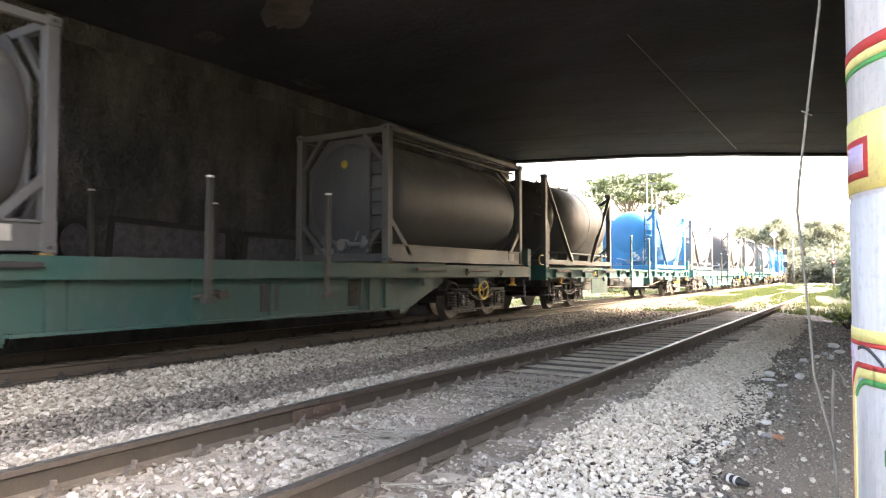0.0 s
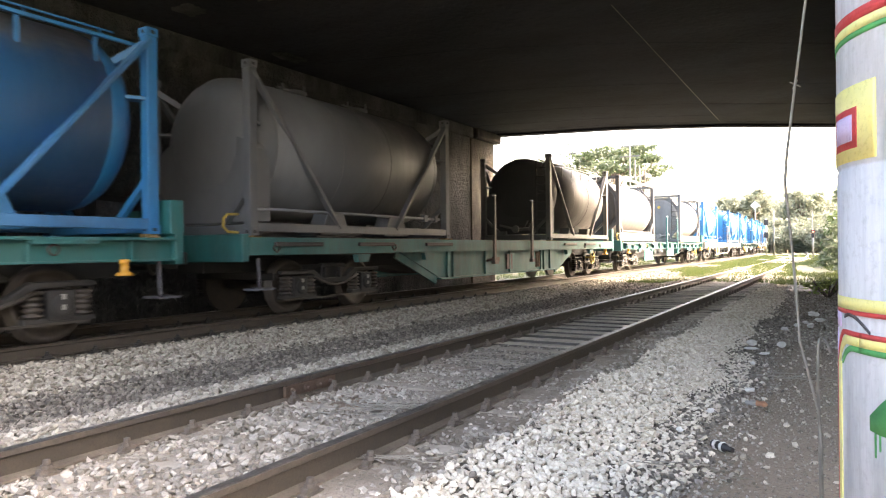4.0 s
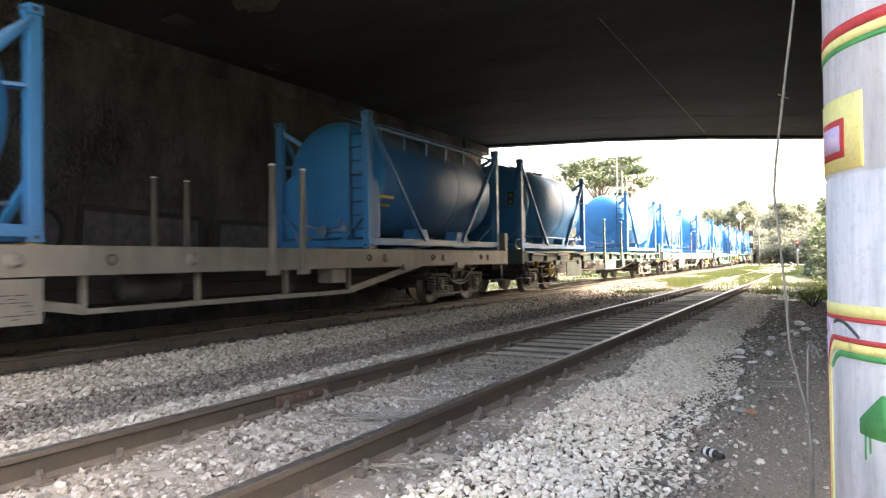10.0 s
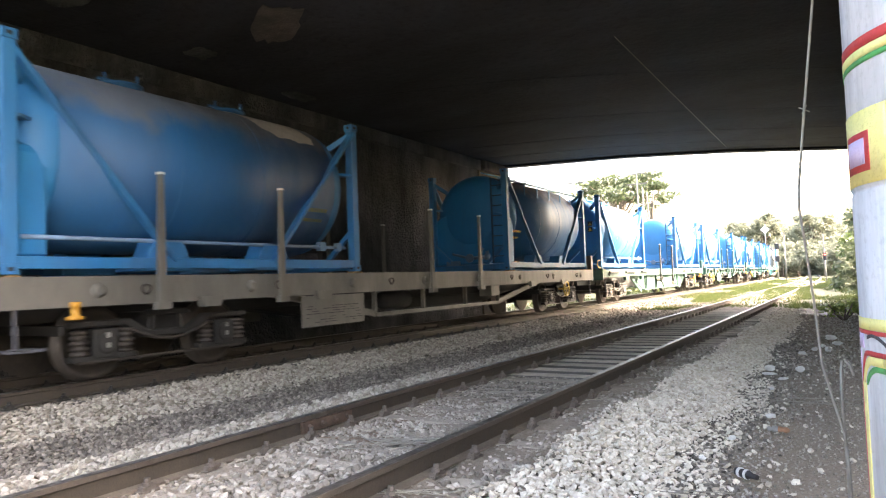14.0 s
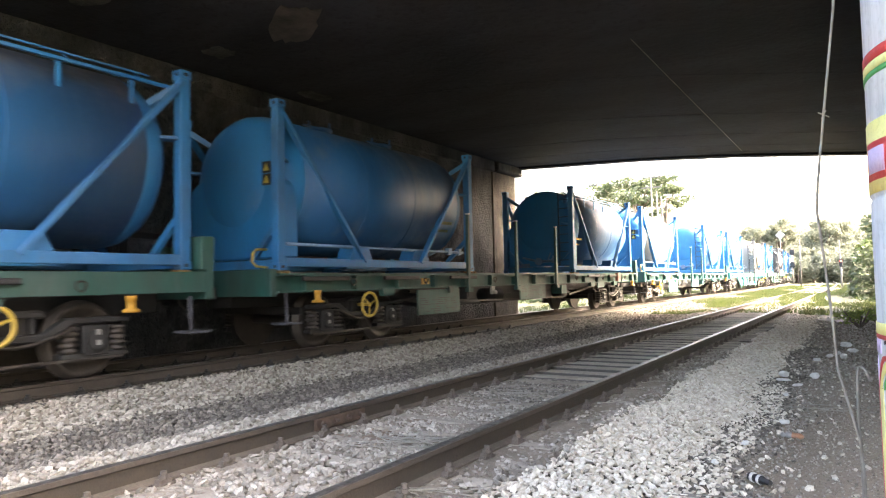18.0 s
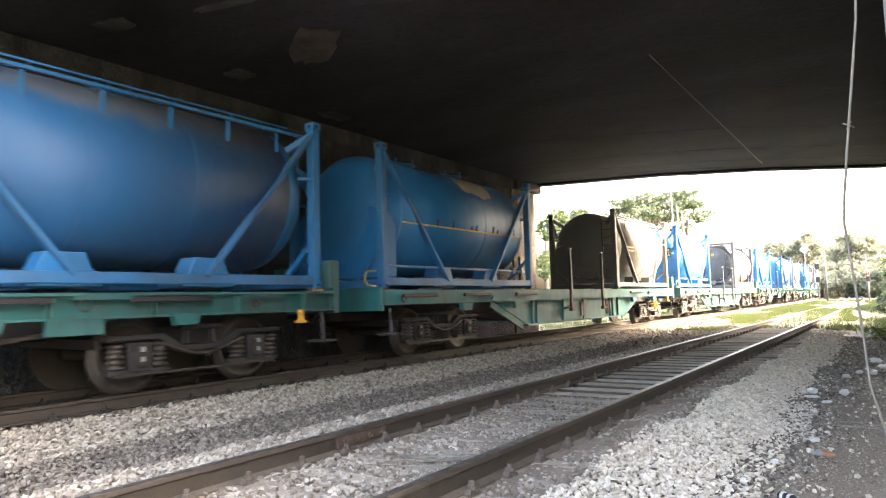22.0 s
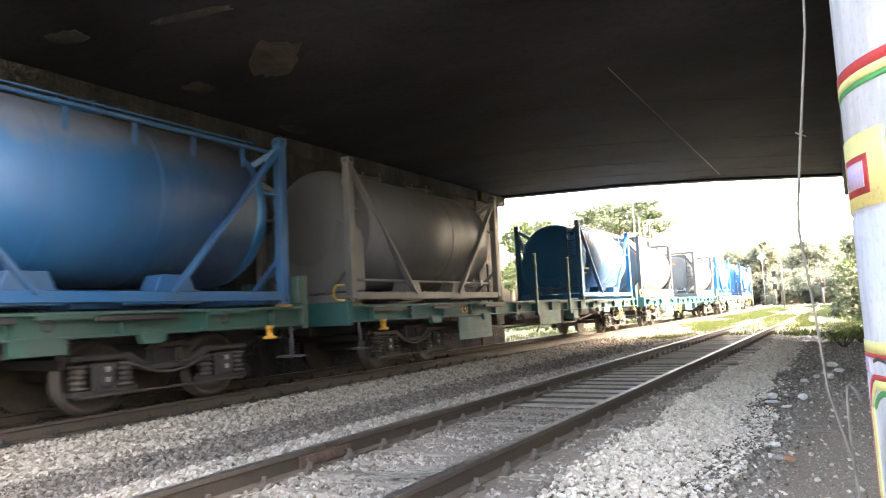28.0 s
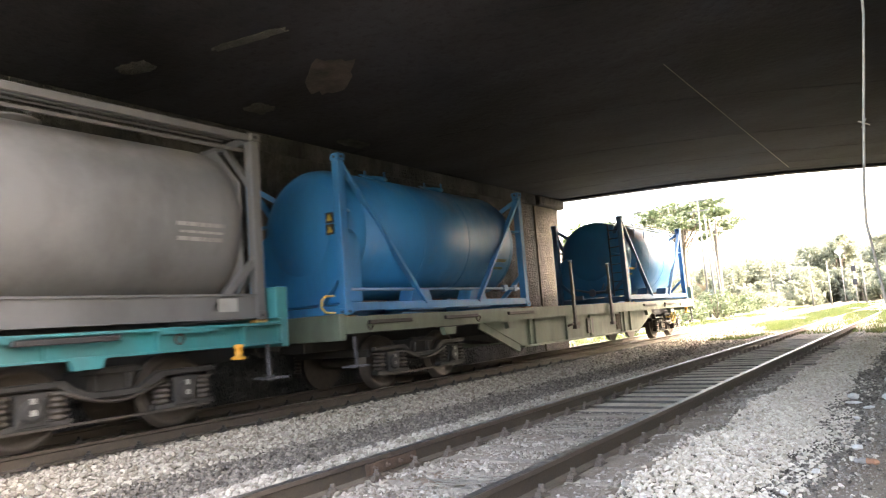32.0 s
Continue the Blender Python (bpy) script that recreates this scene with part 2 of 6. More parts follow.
SHOULDER = stones("shoulder_stone", [(0.18, 0.157, 0.128), (0.285, 0.255, 0.214), (0.37, 0.336, 0.287), (0.47, 0.43, 0.372)])
DARKSTONE = stones("old_ballast", [(0.07, 0.061, 0.052), (0.125, 0.11, 0.095), (0.185, 0.164, 0.142), (0.28, 0.251, 0.222)])
DUSTSTONE = stones("dusty_ballast", [(0.15, 0.13, 0.108), (0.23, 0.203, 0.172), (0.31, 0.278, 0.24), (0.45, 0.413, 0.363)])
LEAF = leafy("leaves", (0.04, 0.065, 0.02), (0.09, 0.125, 0.045), 0.45)
# Paler copy of the leaves: distance haze is put into the colour.
LEAFHAZED = leafy("hazed_leaves", (0.14, 0.16, 0.118), (0.19, 0.21, 0.155), 0.55)
LEAFPALE = leafy("feathery_leaves", (0.045, 0.068, 0.032), (0.095, 0.125, 0.065), 0.5)
GRASS = leafy("grass_blades", (0.045, 0.075, 0.018), (0.105, 0.118, 0.042), 0.35)
WEEDS = leafy("weed_leaves", (0.1, 0.15, 0.03), (0.2, 0.25, 0.06), 0.4)
BARK = plain("bark", (0.1, 0.08, 0.062), (0.17, 0.145, 0.118), 0.95, 6.0)
POLE = plain("pole_concrete", (0.3, 0.295, 0.285), (0.22, 0.215, 0.205), 0.8, 3.0)
POST = plain("post_concrete", (0.17, 0.167, 0.16), (0.12, 0.117, 0.112), 0.8, 3.0)
CANE = plain("dry_cane", (0.27, 0.25, 0.215), (0.16, 0.145, 0.12), 0.7, 9.0)


def ground_material():
    """Bare earth near the bridge, dry grass beyond it."""
    m, t, p = nodes_of("ground_earth")
    tc = t.nodes.new("ShaderNodeTexCoord")
    sep = t.nodes.new("ShaderNodeSeparateXYZ")
    t.links.new(tc.outputs["Object"], sep.inputs[0])
    n1, n2, n3 = noisy(t, 0.5, 6.0, 0.65), noisy(t, 9.0, 5.0, 0.7), noisy(t, 40.0, 3.0, 0.7)
    turf = mixc(t, ramp(t, n2, 0.3, 0.7), (0.028, 0.036, 0.014), (0.06, 0.058, 0.032))
    bed = t.nodes.new("ShaderNodeValToRGB")
    bed.color_ramp.interpolation = "LINEAR"
    shift = t.nodes.new("ShaderNodeMath")
    shift.operation = "MULTIPLY_ADD"
    t.links.new(n2, shift.inputs[0])
    shift.inputs[1].default_value = 0.5
    t.links.new(sep.outputs[0], shift.inputs[2])
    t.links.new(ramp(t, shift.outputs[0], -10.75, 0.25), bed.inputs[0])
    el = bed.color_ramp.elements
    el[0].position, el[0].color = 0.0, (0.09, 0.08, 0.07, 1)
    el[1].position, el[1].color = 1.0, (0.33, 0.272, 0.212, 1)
    # Bed tones take in shade: dark between stones, darkest under the train.
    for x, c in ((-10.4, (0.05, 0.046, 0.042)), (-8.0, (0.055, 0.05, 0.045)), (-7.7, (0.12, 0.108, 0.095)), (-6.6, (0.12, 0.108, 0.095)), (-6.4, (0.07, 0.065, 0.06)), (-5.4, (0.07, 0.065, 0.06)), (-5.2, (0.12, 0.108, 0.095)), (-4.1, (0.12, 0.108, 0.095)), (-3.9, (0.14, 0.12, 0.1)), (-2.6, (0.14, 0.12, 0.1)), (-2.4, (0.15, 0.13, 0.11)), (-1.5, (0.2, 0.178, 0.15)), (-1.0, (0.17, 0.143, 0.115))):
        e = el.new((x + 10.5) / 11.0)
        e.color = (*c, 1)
    earth = mixc(t, ramp(t, n2, 0.3, 0.75, 0.0, 0.3), bed.outputs[0], (0.1, 0.088, 0.075))
    edge = t.nodes.new("ShaderNodeMath")
    edge.operation = "MULTIPLY_ADD"
    t.links.new(n1, edge.inputs[0])
    edge.inputs[1].default_value = 14.0
    t.links.new(sep.outputs[1], edge.inputs[2])
    soil = mixc(t, ramp(t, n2, 0.35, 0.7), (0.035, 0.03, 0.022), (0.07, 0.06, 0.048))
    earth = mixc(t, ramp(t, edge.outputs[0], 28.0, 33.0, 0.0, 0.85), earth, soil)
    c = mixc(t, ramp(t, edge.outputs[0], 31.0, 38.0), earth, turf)
    # Unseen ground behind the camera, toned to hold down bounced light.
    c = mixc(t, ramp(t, sep.outputs[1], -5.0, -3.0, 1.0, 0.0), c, (0.12, 0.12, 0.07))
    c = mixc(t, ramp(t, n3, 0.5, 0.72, 0.0, 0.5), c, (0.05, 0.045, 0.035))
    t.links.new(c, p.inputs["Base Color"])
    p.inputs["Roughness"].default_value = 0.95
    bump(t, p, n2, 0.6, 0.05)
    return m


EARTH = ground_material()


def fines_material():
    """Grey-brown dust, rust-stained round the rail joint."""
    m, t, p = nodes_of("track_fines")
    n1, n2 = noisy(t, 3.0, 5.0, 0.65), noisy(t, 45.0, 3.0, 0.7)
    c = mixc(t, ramp(t, n1, 0.35, 0.68), (0.17, 0.141, 0.113), (0.29, 0.247, 0.2))
    c = mixc(t, ramp(t, n2, 0.5, 0.72, 0.0, 0.6), c, (0.06, 0.053, 0.046))
    tc = t.nodes.new("ShaderNodeTexCoord")
    d = t.nodes.new("ShaderNodeVectorMath")
    d.operation = "DISTANCE"
    t.links.new(tc.outputs["Object"], d.inputs[0])
    d.inputs[1].default_value = (-3.75, 4.5, -0.19)
    shift = t.nodes.new("ShaderNodeMath")
    shift.operation = "MULTIPLY_ADD"
    t.links.new(n1, shift.inputs[0])
    shift.inputs[1].default_value = -0.8
    t.links.new(d.outputs["Value"], shift.inputs[2])
    c = mixc(t, ramp(t, shift.outputs[0], -0.2, 0.45, 0.75, 0.0), c, (0.13, 0.075, 0.05))
    t.links.new(c, p.inputs["Base Color"])
    p.inputs["Roughness"].default_value = 0.95
    bump(t, p, n2, 0.6, 0.015)
    return m


FINES = fines_material()


# ---------------------------------------------------------------- mesh helpers
class Mesh:
    def __init__(self):
        self.v, self.f, self.m, self.smooth = [], [], [], []

    def face(self, idx, mat=0, smooth=False):
        self.f.append(idx), self.m.append(mat), self.smooth.append(smooth)

    def box(self, a, b, mat=0):
        k = len(self.v)
        self.v += [(x, y, z) for x in (a[0], b[0]) for y in (a[1], b[1]) for z in (a[2], b[2])]
        for q in ((0, 1, 3, 2), (4, 6, 7, 5), (0, 4, 5, 1), (2, 3, 7, 6), (0, 2, 6, 4), (1, 5, 7, 3)):
            self.face([k + i for i in q], mat)
        return self

    def beam(self, p, q, w, h, mat=0, up=(0, 0, 1)):
        p, q, up = Vector(p), Vector(q), Vector(up)
        d = (q - p).normalized()
        side = d.cross(up)
        side = side.normalized() if side.length > 1e-4 else d.cross(Vector((1, 0, 0))).normalized()
        top = side.cross(d)
        k = len(self.v)
        self.v += [tuple(e + side * sx * w / 2 + top * sz * h / 2) for e in (p, q) for sx, sz in ((-1, -1), (1, -1), (1, 1), (-1, 1))]
        for n in range(4):
            self.face([k + n, k + (n + 1) % 4, k + 4 + (n + 1) % 4, k + 4 + n], mat)
        self.face([k + 3, k + 2, k + 1, k], mat), self.face([k + 4, k + 5, k + 6, k + 7], mat)
        return self

    def lathe(self, origin, axis, prof, n=16, mat=0, smooth=True, arc=(0.0, 1.0)):
        """A profile of (distance along axis, radius) turned round the axis."""
        o, a = Vector(origin), Vector(axis).normalized()
        u = a.orthogonal().normalized()
        if abs(a.y) > 0.9:
            u = Vector((0, 0, 1))
        w = a.cross(u)
        full = arc == (0.0, 1.0)
        count = n if full else n + 1
        k = len(self.v)
        for h, r in prof:
            for i in range(count):
                g = 2 * math.pi * (arc[0] + (arc[1] - arc[0]) * i / n)
                self.v.append(tuple(o + a * h + (u * math.cos(g) + w * math.sin(g)) * r))
        for j in range(len(prof) - 1):
            for i in range(n):
                i2 = (i + 1) % count
                self.face([k + j * count + i, k + j * count + i2, k + (j + 1) * count + i2, k + (j + 1) * count + i], mat, smooth)
        if full:
            self.face([k + i for i in reversed(range(n))], mat)
            self.face([k + (len(prof) - 1) * n + i for i in range(n)], mat)
        return self

    def tube(self, p, q, r, n=8, mat=0):
        p, q = Vector(p), Vector(q)
        return self.lathe(p, q - p, [(0, r), ((q - p).length, r)], n, mat)

    def pipe(self, pts, r, n=6, closed=False, mat=0):
        """One bent tube through the points."""
        pts = [Vector(p) for p in pts]
        k, c = len(self.v), len(pts)
        for i, p in enumerate(pts):
            a, b = pts[(i - 1) % c if closed else max(i - 1, 0)], pts[(i + 1) % c if closed else min(i + 1, c - 1)]
            d = (b - a).normalized()
            u = d.cross(Vector((0.937, 0.21, 0.28))).normalized()
            w = d.cross(u)
            for j in range(n):
                g = 2 * math.pi * j / n
                self.v.append(tuple(p + (u * math.cos(g) + w * math.sin(g)) * r))
        for i in range(c if closed else c - 1):
            for j in range(n):
                a, b = k + i * n, k + ((i + 1) % c) * n
                self.face([a + j, a + (j + 1) % n, b + (j + 1) % n, b + j], mat, True)
        if not closed:
            self.face([k + j for j in reversed(range(n))], mat), self.face([k + (c - 1) * n + j for j in range(n)], mat)
        return self

    def prism(self, outline, x0, x1, mat=0):
        """An outline in (y, z) carried from x0 to x1."""
        k, n = len(self.v), len(outline)
        self.v += [(x, y, z) for x in (x0, x1) for y, z in outline]
        for i in range(n):
            self.face([k + i, k + (i + 1) % n, k + n + (i + 1) % n, k + n + i], mat)
        self.face([k + i for i in reversed(range(n))], mat), self.face([k + n + i for i in range(n)], mat)
        return self

    def bar(self, outline, y0, y1, mat=0):
        """An outline in (x, z) carried from y0 to y1."""
        k, n = len(self.v), len(outline)
        self.v += [(x, y, z) for y in (y0, y1) for x, z in outline]
        for i in range(n):
            self.face([k + i, k + (i + 1) % n, k + n + (i + 1) % n, k + n + i], mat)
        self.face([k + i for i in reversed(range(n))], mat), self.face([k + n + i for i in range(n)], mat)
        return self

    def data(self, name, mats, bevel=0.0):
        d = bpy.data.meshes.new(name)
        d.from_pydata(self.v, [], self.f)
        for m in mats if isinstance(mats, (list, tuple)) else [mats]:
            d.materials.append(m)
        d.polygons.foreach_set("material_index", self.m)
        d.polygons.foreach_set("use_smooth", self.smooth)
        bm = bmesh.new()
        bm.from_mesh(d)
        bmesh.ops.recalc_face_normals(bm, faces=bm.faces)
        if bevel:
            bmesh.ops.bevel(bm, geom=[e for e in bm.edges if e.is_manifold and e.calc_face_angle(0) > 0.6], offset=bevel, segments=1, affect="EDGES", profile=0.5)
        bm.to_mesh(d)
        bm.free()
        return d


KEPT = {}


def kept(key, build, mats, bevel=0.0):
    """The mesh of that key, built at its first use."""
    if key not in KEPT:
        m = Mesh()
        build(m)
        KEPT[key] = m.data(key, mats, bevel)
    return KEPT[key]


def part(name, mesh, parent=None, label="", tint=None, m=None):
    ob = new(name, mesh)
    ob.parent = parent
    if m is not None:
        ob.matrix_basis = m
    if tint:
        ob.color = tint
    if label:
        ob["label"] = label
    return ob


def solid(name, build, mats, parent=None, label="", tint=None, bevel=0.0, m=None):
    me = Mesh()
    build(me)
    return part(name, me.data(name, mats, bevel), parent, label, tint, m)


def thing(name, label, category, group="", m=None):
    ob = new(name)
    if m is not None:
        ob.matrix_basis = m
    return tagged(ob, label, category, group)


def setting(name, build, mats, label="", bevel=0.0):
    me = Mesh()
    build(me)
    return tagged(new(name, me.data(name, mats, bevel)), label, kind="structure")


# ---------------------------------------------------------------- the tracks' lines
TRAIN_X, NEAR_X, BEND_Y, BEND_R = -8.88, -3.21, 60.0, 800.0


def along(x, y):
    """Place and heading at y along a line that runs straight and then bends left with the tracks."""
    if y <= BEND_Y:
        return x, y, 0.0
    r = BEND_R + x - TRAIN_X
    a = (y - BEND_Y) / r
    return x - r + r * math.cos(a), BEND_Y + r * math.sin(a), a


def height(x):
    """The ground's level across the tracks."""
    pts = ((-11.6, -0.3), (-10.6, -0.3), (-10.1, -0.2), (-7.7, -0.18), (-6.6, -0.27), (-5.6, -0.3), (-5.0, -0.2), (-4.25, -0.17), (-4.0, -0.195), (-2.45, -0.195), (-2.2, -0.2), (-1.95, -0.175), (-1.3, -0.24), (-0.8, -0.27), (3.0, -0.28))
    return float(np.interp(x, [p[0] for p in pts], [p[1] for p in pts]))


# ---------------------------------------------------------------- setting
def build_ground(m):
    xs = [-400, -120, -60, -30, -18, -13] + [-11.6 + 0.4 * i for i in range(36)] + [4, 8, 20, 60, 200, 400]
    ys = [-60, -20, -8] + [-4 + 1.0 * i for i in range(44)] + [45, 50, 60, 75, 90, 110, 140, 180, 240, 330, 500, 900]
    rng = random.Random(3)
    n = len(ys)
    for x in xs:
        for y in ys:
            z = height(x) if -11.6 < x < 3 else -0.29
            if -11.6 < x < 3 and y < 44:
                z += rng.uniform(-0.012, 0.012)
                if -3.8 < x < -2.6 and y > 8:
                    z -= 0.08
            if x < -13 and y > 26:
                z += min((-13 - x) * 0.06, 2.5)
            if -4.8 < x < -1.4:
                z += 0.19 * min(1, max(0, (y - 36.0) / 5)) * min(1, max(0, (47 - y) / 5))
            px, py, _ = along(x, y) if -60 < x < 60 else (x, y, 0)
            m.v.append((px, py, z - 0.03))
    for i in range(len(xs) - 1):
        for j in range(n - 1):
            m.face([i * n + j, (i + 1) * n + j, (i + 1) * n + j + 1, i * n + j + 1])


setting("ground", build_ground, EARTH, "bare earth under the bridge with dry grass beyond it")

EDGE = ((-12.9, 23.5), (-11.4, 23.7), (-7.0, 24.8), (-3.8, 26.3), (-0.6, 28.4), (4.0, 31.5), (8.0, 34.3))


# Deck's unseen rear edge; its line is set by the light wanted below.
BACK = ((-12.9, -0.8), (-4.0, 1.2), (0.5, 1.9), (8.0, 2.6))


def build_deck(m):
    """The underside of the bridge in shutter bands that follow its curved edge."""
    xs = [-12.9 + 20.9 * i / 22 for i in range(23)]
    bands = [0, 0.5, 1.1, 1.9, 2.9, 4.1, 5.5, 7.2, 9.2, 11.5, 14.2, 17.6, 22.8]
    ex, ey = [p[0] for p in EDGE], [p[1] for p in EDGE]
    bx, by = [p[0] for p in BACK], [p[1] for p in BACK]
    for b in range(len(bands) - 1):
        lift = (0.0, 0.006, 0.002, 0.008)[b % 4]
        k = len(m.v)
        for x in xs:
            e = float(np.interp(x, ex, ey))
            for back in (bands[b], bands[b + 1] if b < len(bands) - 2 else e - float(np.interp(x, bx, by))):
                for z in (5.53 + lift, 6.2):
                    m.v.append((x, e - back, z))
        for i in range(len(xs) - 1):
            a = k + 4 * i
            m.face([a, a + 2, a + 6, a + 4]), m.face([a, a + 4, a + 5, a + 1]), m.face([a + 2, a + 3, a + 7, a + 6])
            m.face([a + 1, a + 5, a + 7, a + 3])


tagged(setting("ceiling", build_deck, SHADEDSOOT, "concrete underside of a road bridge, darkened for soot and shade"))


# Raised to 8 m, out of view, to hide sky from tank ends.
def build_fascia(m):
    for i in range(len(EDGE) - 1):
        (x0, y0), (x1, y1) = EDGE[i], EDGE[i + 1]
        m.beam((x0, y0 + 0.2, 6.7), (x1, y1 + 0.2, 6.7), 0.36, 2.5)


setting("bridge_edge", build_fascia, SHADEDSOOT, "dark concrete edge beam of the bridge, its unseen top raised")
setting("wall_west", lambda m: m.box((-12.7, -8.0, -0.6), (-11.6, 21.69, 5.12)), ROUGHCAST, "roughcast concrete abutment wall, dark with soot")
# Added out of view to screen the near ground from sun.
setting("parapet", lambda m: [m.beam((*BACK[i], 6.5), (*BACK[i + 1], 6.5), 0.3, 1.9) for i in range(len(BACK) - 1)], SHADEDSOOT, "unseen concrete screen added along the rear edge of the bridge")
# Out of view: added to hold back side light on the train.
setting("wall_east", lambda m: m.box((6.6, 1.6, -0.6), (7.6, 32.5, 5.5)), ROUGHCAST, "unseen roughcast wall added to keep out light from the east")
setting("wall_end", lambda m: m.box((-12.75, 21.7, -0.6), (-11.56, 23.6, 5.12)), SANDY, "stained sand-coloured concrete end of the abutment", 0.03)
setting("wall_end_cap", lambda m: m.box((-12.85, 21.9, 5.14), (-11.4, 23.95, 5.5)), SANDY, "chipped sand-coloured capstone at the end of the abutment", 0.05)
setting("wall_cap", lambda m: m.box((-12.8, -8.0, 5.122), (-11.54, 21.88, 5.52)), ROUGHCAST, "stained concrete bearing ledge on the abutment", 0.03)
setting("longitudinal_beam", lambda m: m.box((0.16, 2.6, 4.62), (1.5, 28.4, 5.5)), SHADEDSOOT, "dark concrete beam over the row of columns", 0.03)


for k, (cx, cy, rx, ry, turn) in enumerate(((-8.2, 8.15, 0.95, 0.42, -0.63), (-10.0, 5.6, 0.35, 0.22, 0.3), (-10.3, 8.3, 0.3, 0.3, 0.0), (-10.9, 11.6, 0.25, 0.5, 0.0), (-7.9, 6.2, 0.75, 0.1, 0.22))):
    def slab(m):
        rng = random.Random(60 + k)
        n = 26
        ring = []
        for i in range(n):
            c, s = math.cos(6.2832 * i / n), math.sin(6.2832 * i / n)
            q = rng.uniform(0.72, 1.0) / max(abs(c), abs(s)) ** 0.8
            u, w = rx * c * q, ry * s * q
            ring.append((cx + u * math.cos(turn) - w * math.sin(turn), cy + u * math.sin(turn) + w * math.cos(turn)))
        m.v += [(x, y, z) for z in (5.518, 5.55) for x, y in ring]
        for i in range(n):
            m.face([i, (i + 1) % n, n + (i + 1) % n, n + i])
        m.face(list(range(n))), m.face([n + i for i in reversed(range(n))])
    setting("ceiling_patch", slab, CAPSTONE if k == 0 else ROUGHCAST, "pale patch of bare concrete on the sooty underside")


# column with painted rings
COL_X, COL_Y, COL_R = 0.475, 2.75, 0.5
column = thing("concrete_column", "whitewashed round concrete column with painted coloured rings", "column", m=pose(COL_X, COL_Y, 0))
solid("shaft", lambda m: m.lathe((0, 0, -0.5), (0, 0, 1), [(0, COL_R), (1.81, COL_R), (1.815, COL_R - 0.004), (1.825, COL_R - 0.004), (1.83, COL_R), (5.12, COL_R)], 64), PILLAR, column)


def ring_patch(m, g0, g1, low, high, out=0.003, steps=40):
    """Paint on the column between two bearings (degrees, 0 towards the camera's side, 90 towards the tracks)."""
    k = len(m.v)
    for i in range(steps + 1):
        g = radians(g0 + (g1 - g0) * i / steps)
        s = i / steps
        for z, r in ((low(s), COL_R + out), (high(s), COL_R + out), (low(s), COL_R - 0.002), (high(s), COL_R - 0.002)):
            m.v.append((-math.sin(g) * r, -math.cos(g) * r, z))
    for i in range(steps):
        a = k + 4 * i
        m.face([a, a + 4, a + 5, a + 1], 0, True)
        m.face([a + 1, a + 5, a + 7, a + 3], 0), m.face([a, a + 2, a + 6, a + 4], 0)
    m.face([k, k + 1, k + 3, k + 2]), m.face([k + 4 * steps, k + 4 * steps + 2, k + 4 * steps + 3, k + 4 * steps + 1])


def paint(name, mat, g0, g1, low, high, out=0.003):
    lo = low if callable(low) else (lambda s: low)
    hi = high if callable(high) else (lambda s: high)
    return solid(name, lambda m: ring_patch(m, g0, g1, lambda s: 1.06 + 1.2 * (lo(s) - 1.06), lambda s: 1.06 + 1.2 * (hi(s) - 1.06), out), mat, column)


paint("red_ring", REDP, -60, 130, 1.665, 1.695)
paint("yellow_ring", LEMON, -60, 130, 1.638, 1.664)
paint("green_ring", GREENP, -60, 130, 1.622, 1.637)
paint("yellow_block", LEMON, 52, 120, 1.29, 1.495)
paint("red_box", REDP, 62, 84, 1.325, 1.435, 0.0045)
paint("lilac_box", LILAC, 65, 81.5, 1.345, 1.417, 0.006)
paint("yellow_band", LEMON, -60, 130, 0.885, 0.918)
paint("red_line", REDP, -60, 130, 0.872, 0.884)
def arch(top, g0, turn, fall):
    """The height of an arched band whose end bends down towards the edge beyond the bearing turn."""
    return lambda s: top - fall * max(0.0, (g0 + s * (87.0 - g0) - turn) / (87.0 - turn)) ** 2


paint("lilac_band", LILAC, 79, 130, 0.83, 0.871)
paint("grey_curl", GREYFILL, 56, 74, lambda s: 0.826 + 0.04 * math.sin(s * 2.2), lambda s: 0.835 + 0.04 * math.sin(s * 2.2), 0.0035)
for name, mat, top, thick, turn, fall, out in (("red_arch", REDP, 0.827, 0.014, 74.0, 0.13, 0.0045), ("yellow_arch", LEMON, 0.813, 0.025, 71.0, 0.14, 0.004), ("green_arch", GREENP, 0.788, 0.016, 66.0, 0.16, 0.0042)):
    paint(name, mat, -60, 62, top - thick, top, out)
    end = {"red_arch": 87.0, "yellow_arch": 84.0, "green_arch": 77.0}[name]
    high = arch(top, 62.0, turn, fall)
    reach = (end - 62.0) / 25.0
    paint(name, mat, 62, end, lambda s: high(s * reach) - thick, lambda s: high(s * reach), out)
paint("red_stripe", REDP, 84.5, 87.5, -0.25, 0.72, 0.0045)
paint("yellow_stripe", LEMON, 79, 84.4, -0.25, 0.73, 0.004)
paint("lilac_stripe", LILAC, 88, 130, 0.2, 0.82, 0.003)
paint("green_mark", GREENP, 22, 56.5, lambda s: 0.572 + 0.03 * max(0.0, s - 0.85), lambda s: 0.69 - 0.25 * max(0.0, s - 0.7), 0.003)
paint("green_drip", GREENP, 53.6, 54.2, 0.51, 0.573, 0.0028)
paint("green_drip", GREENP, 51.4, 52.0, 0.53, 0.573, 0.0028)
paint("yellow_mark", LEMON, 0, 36, 0.46, 0.56, 0.003)


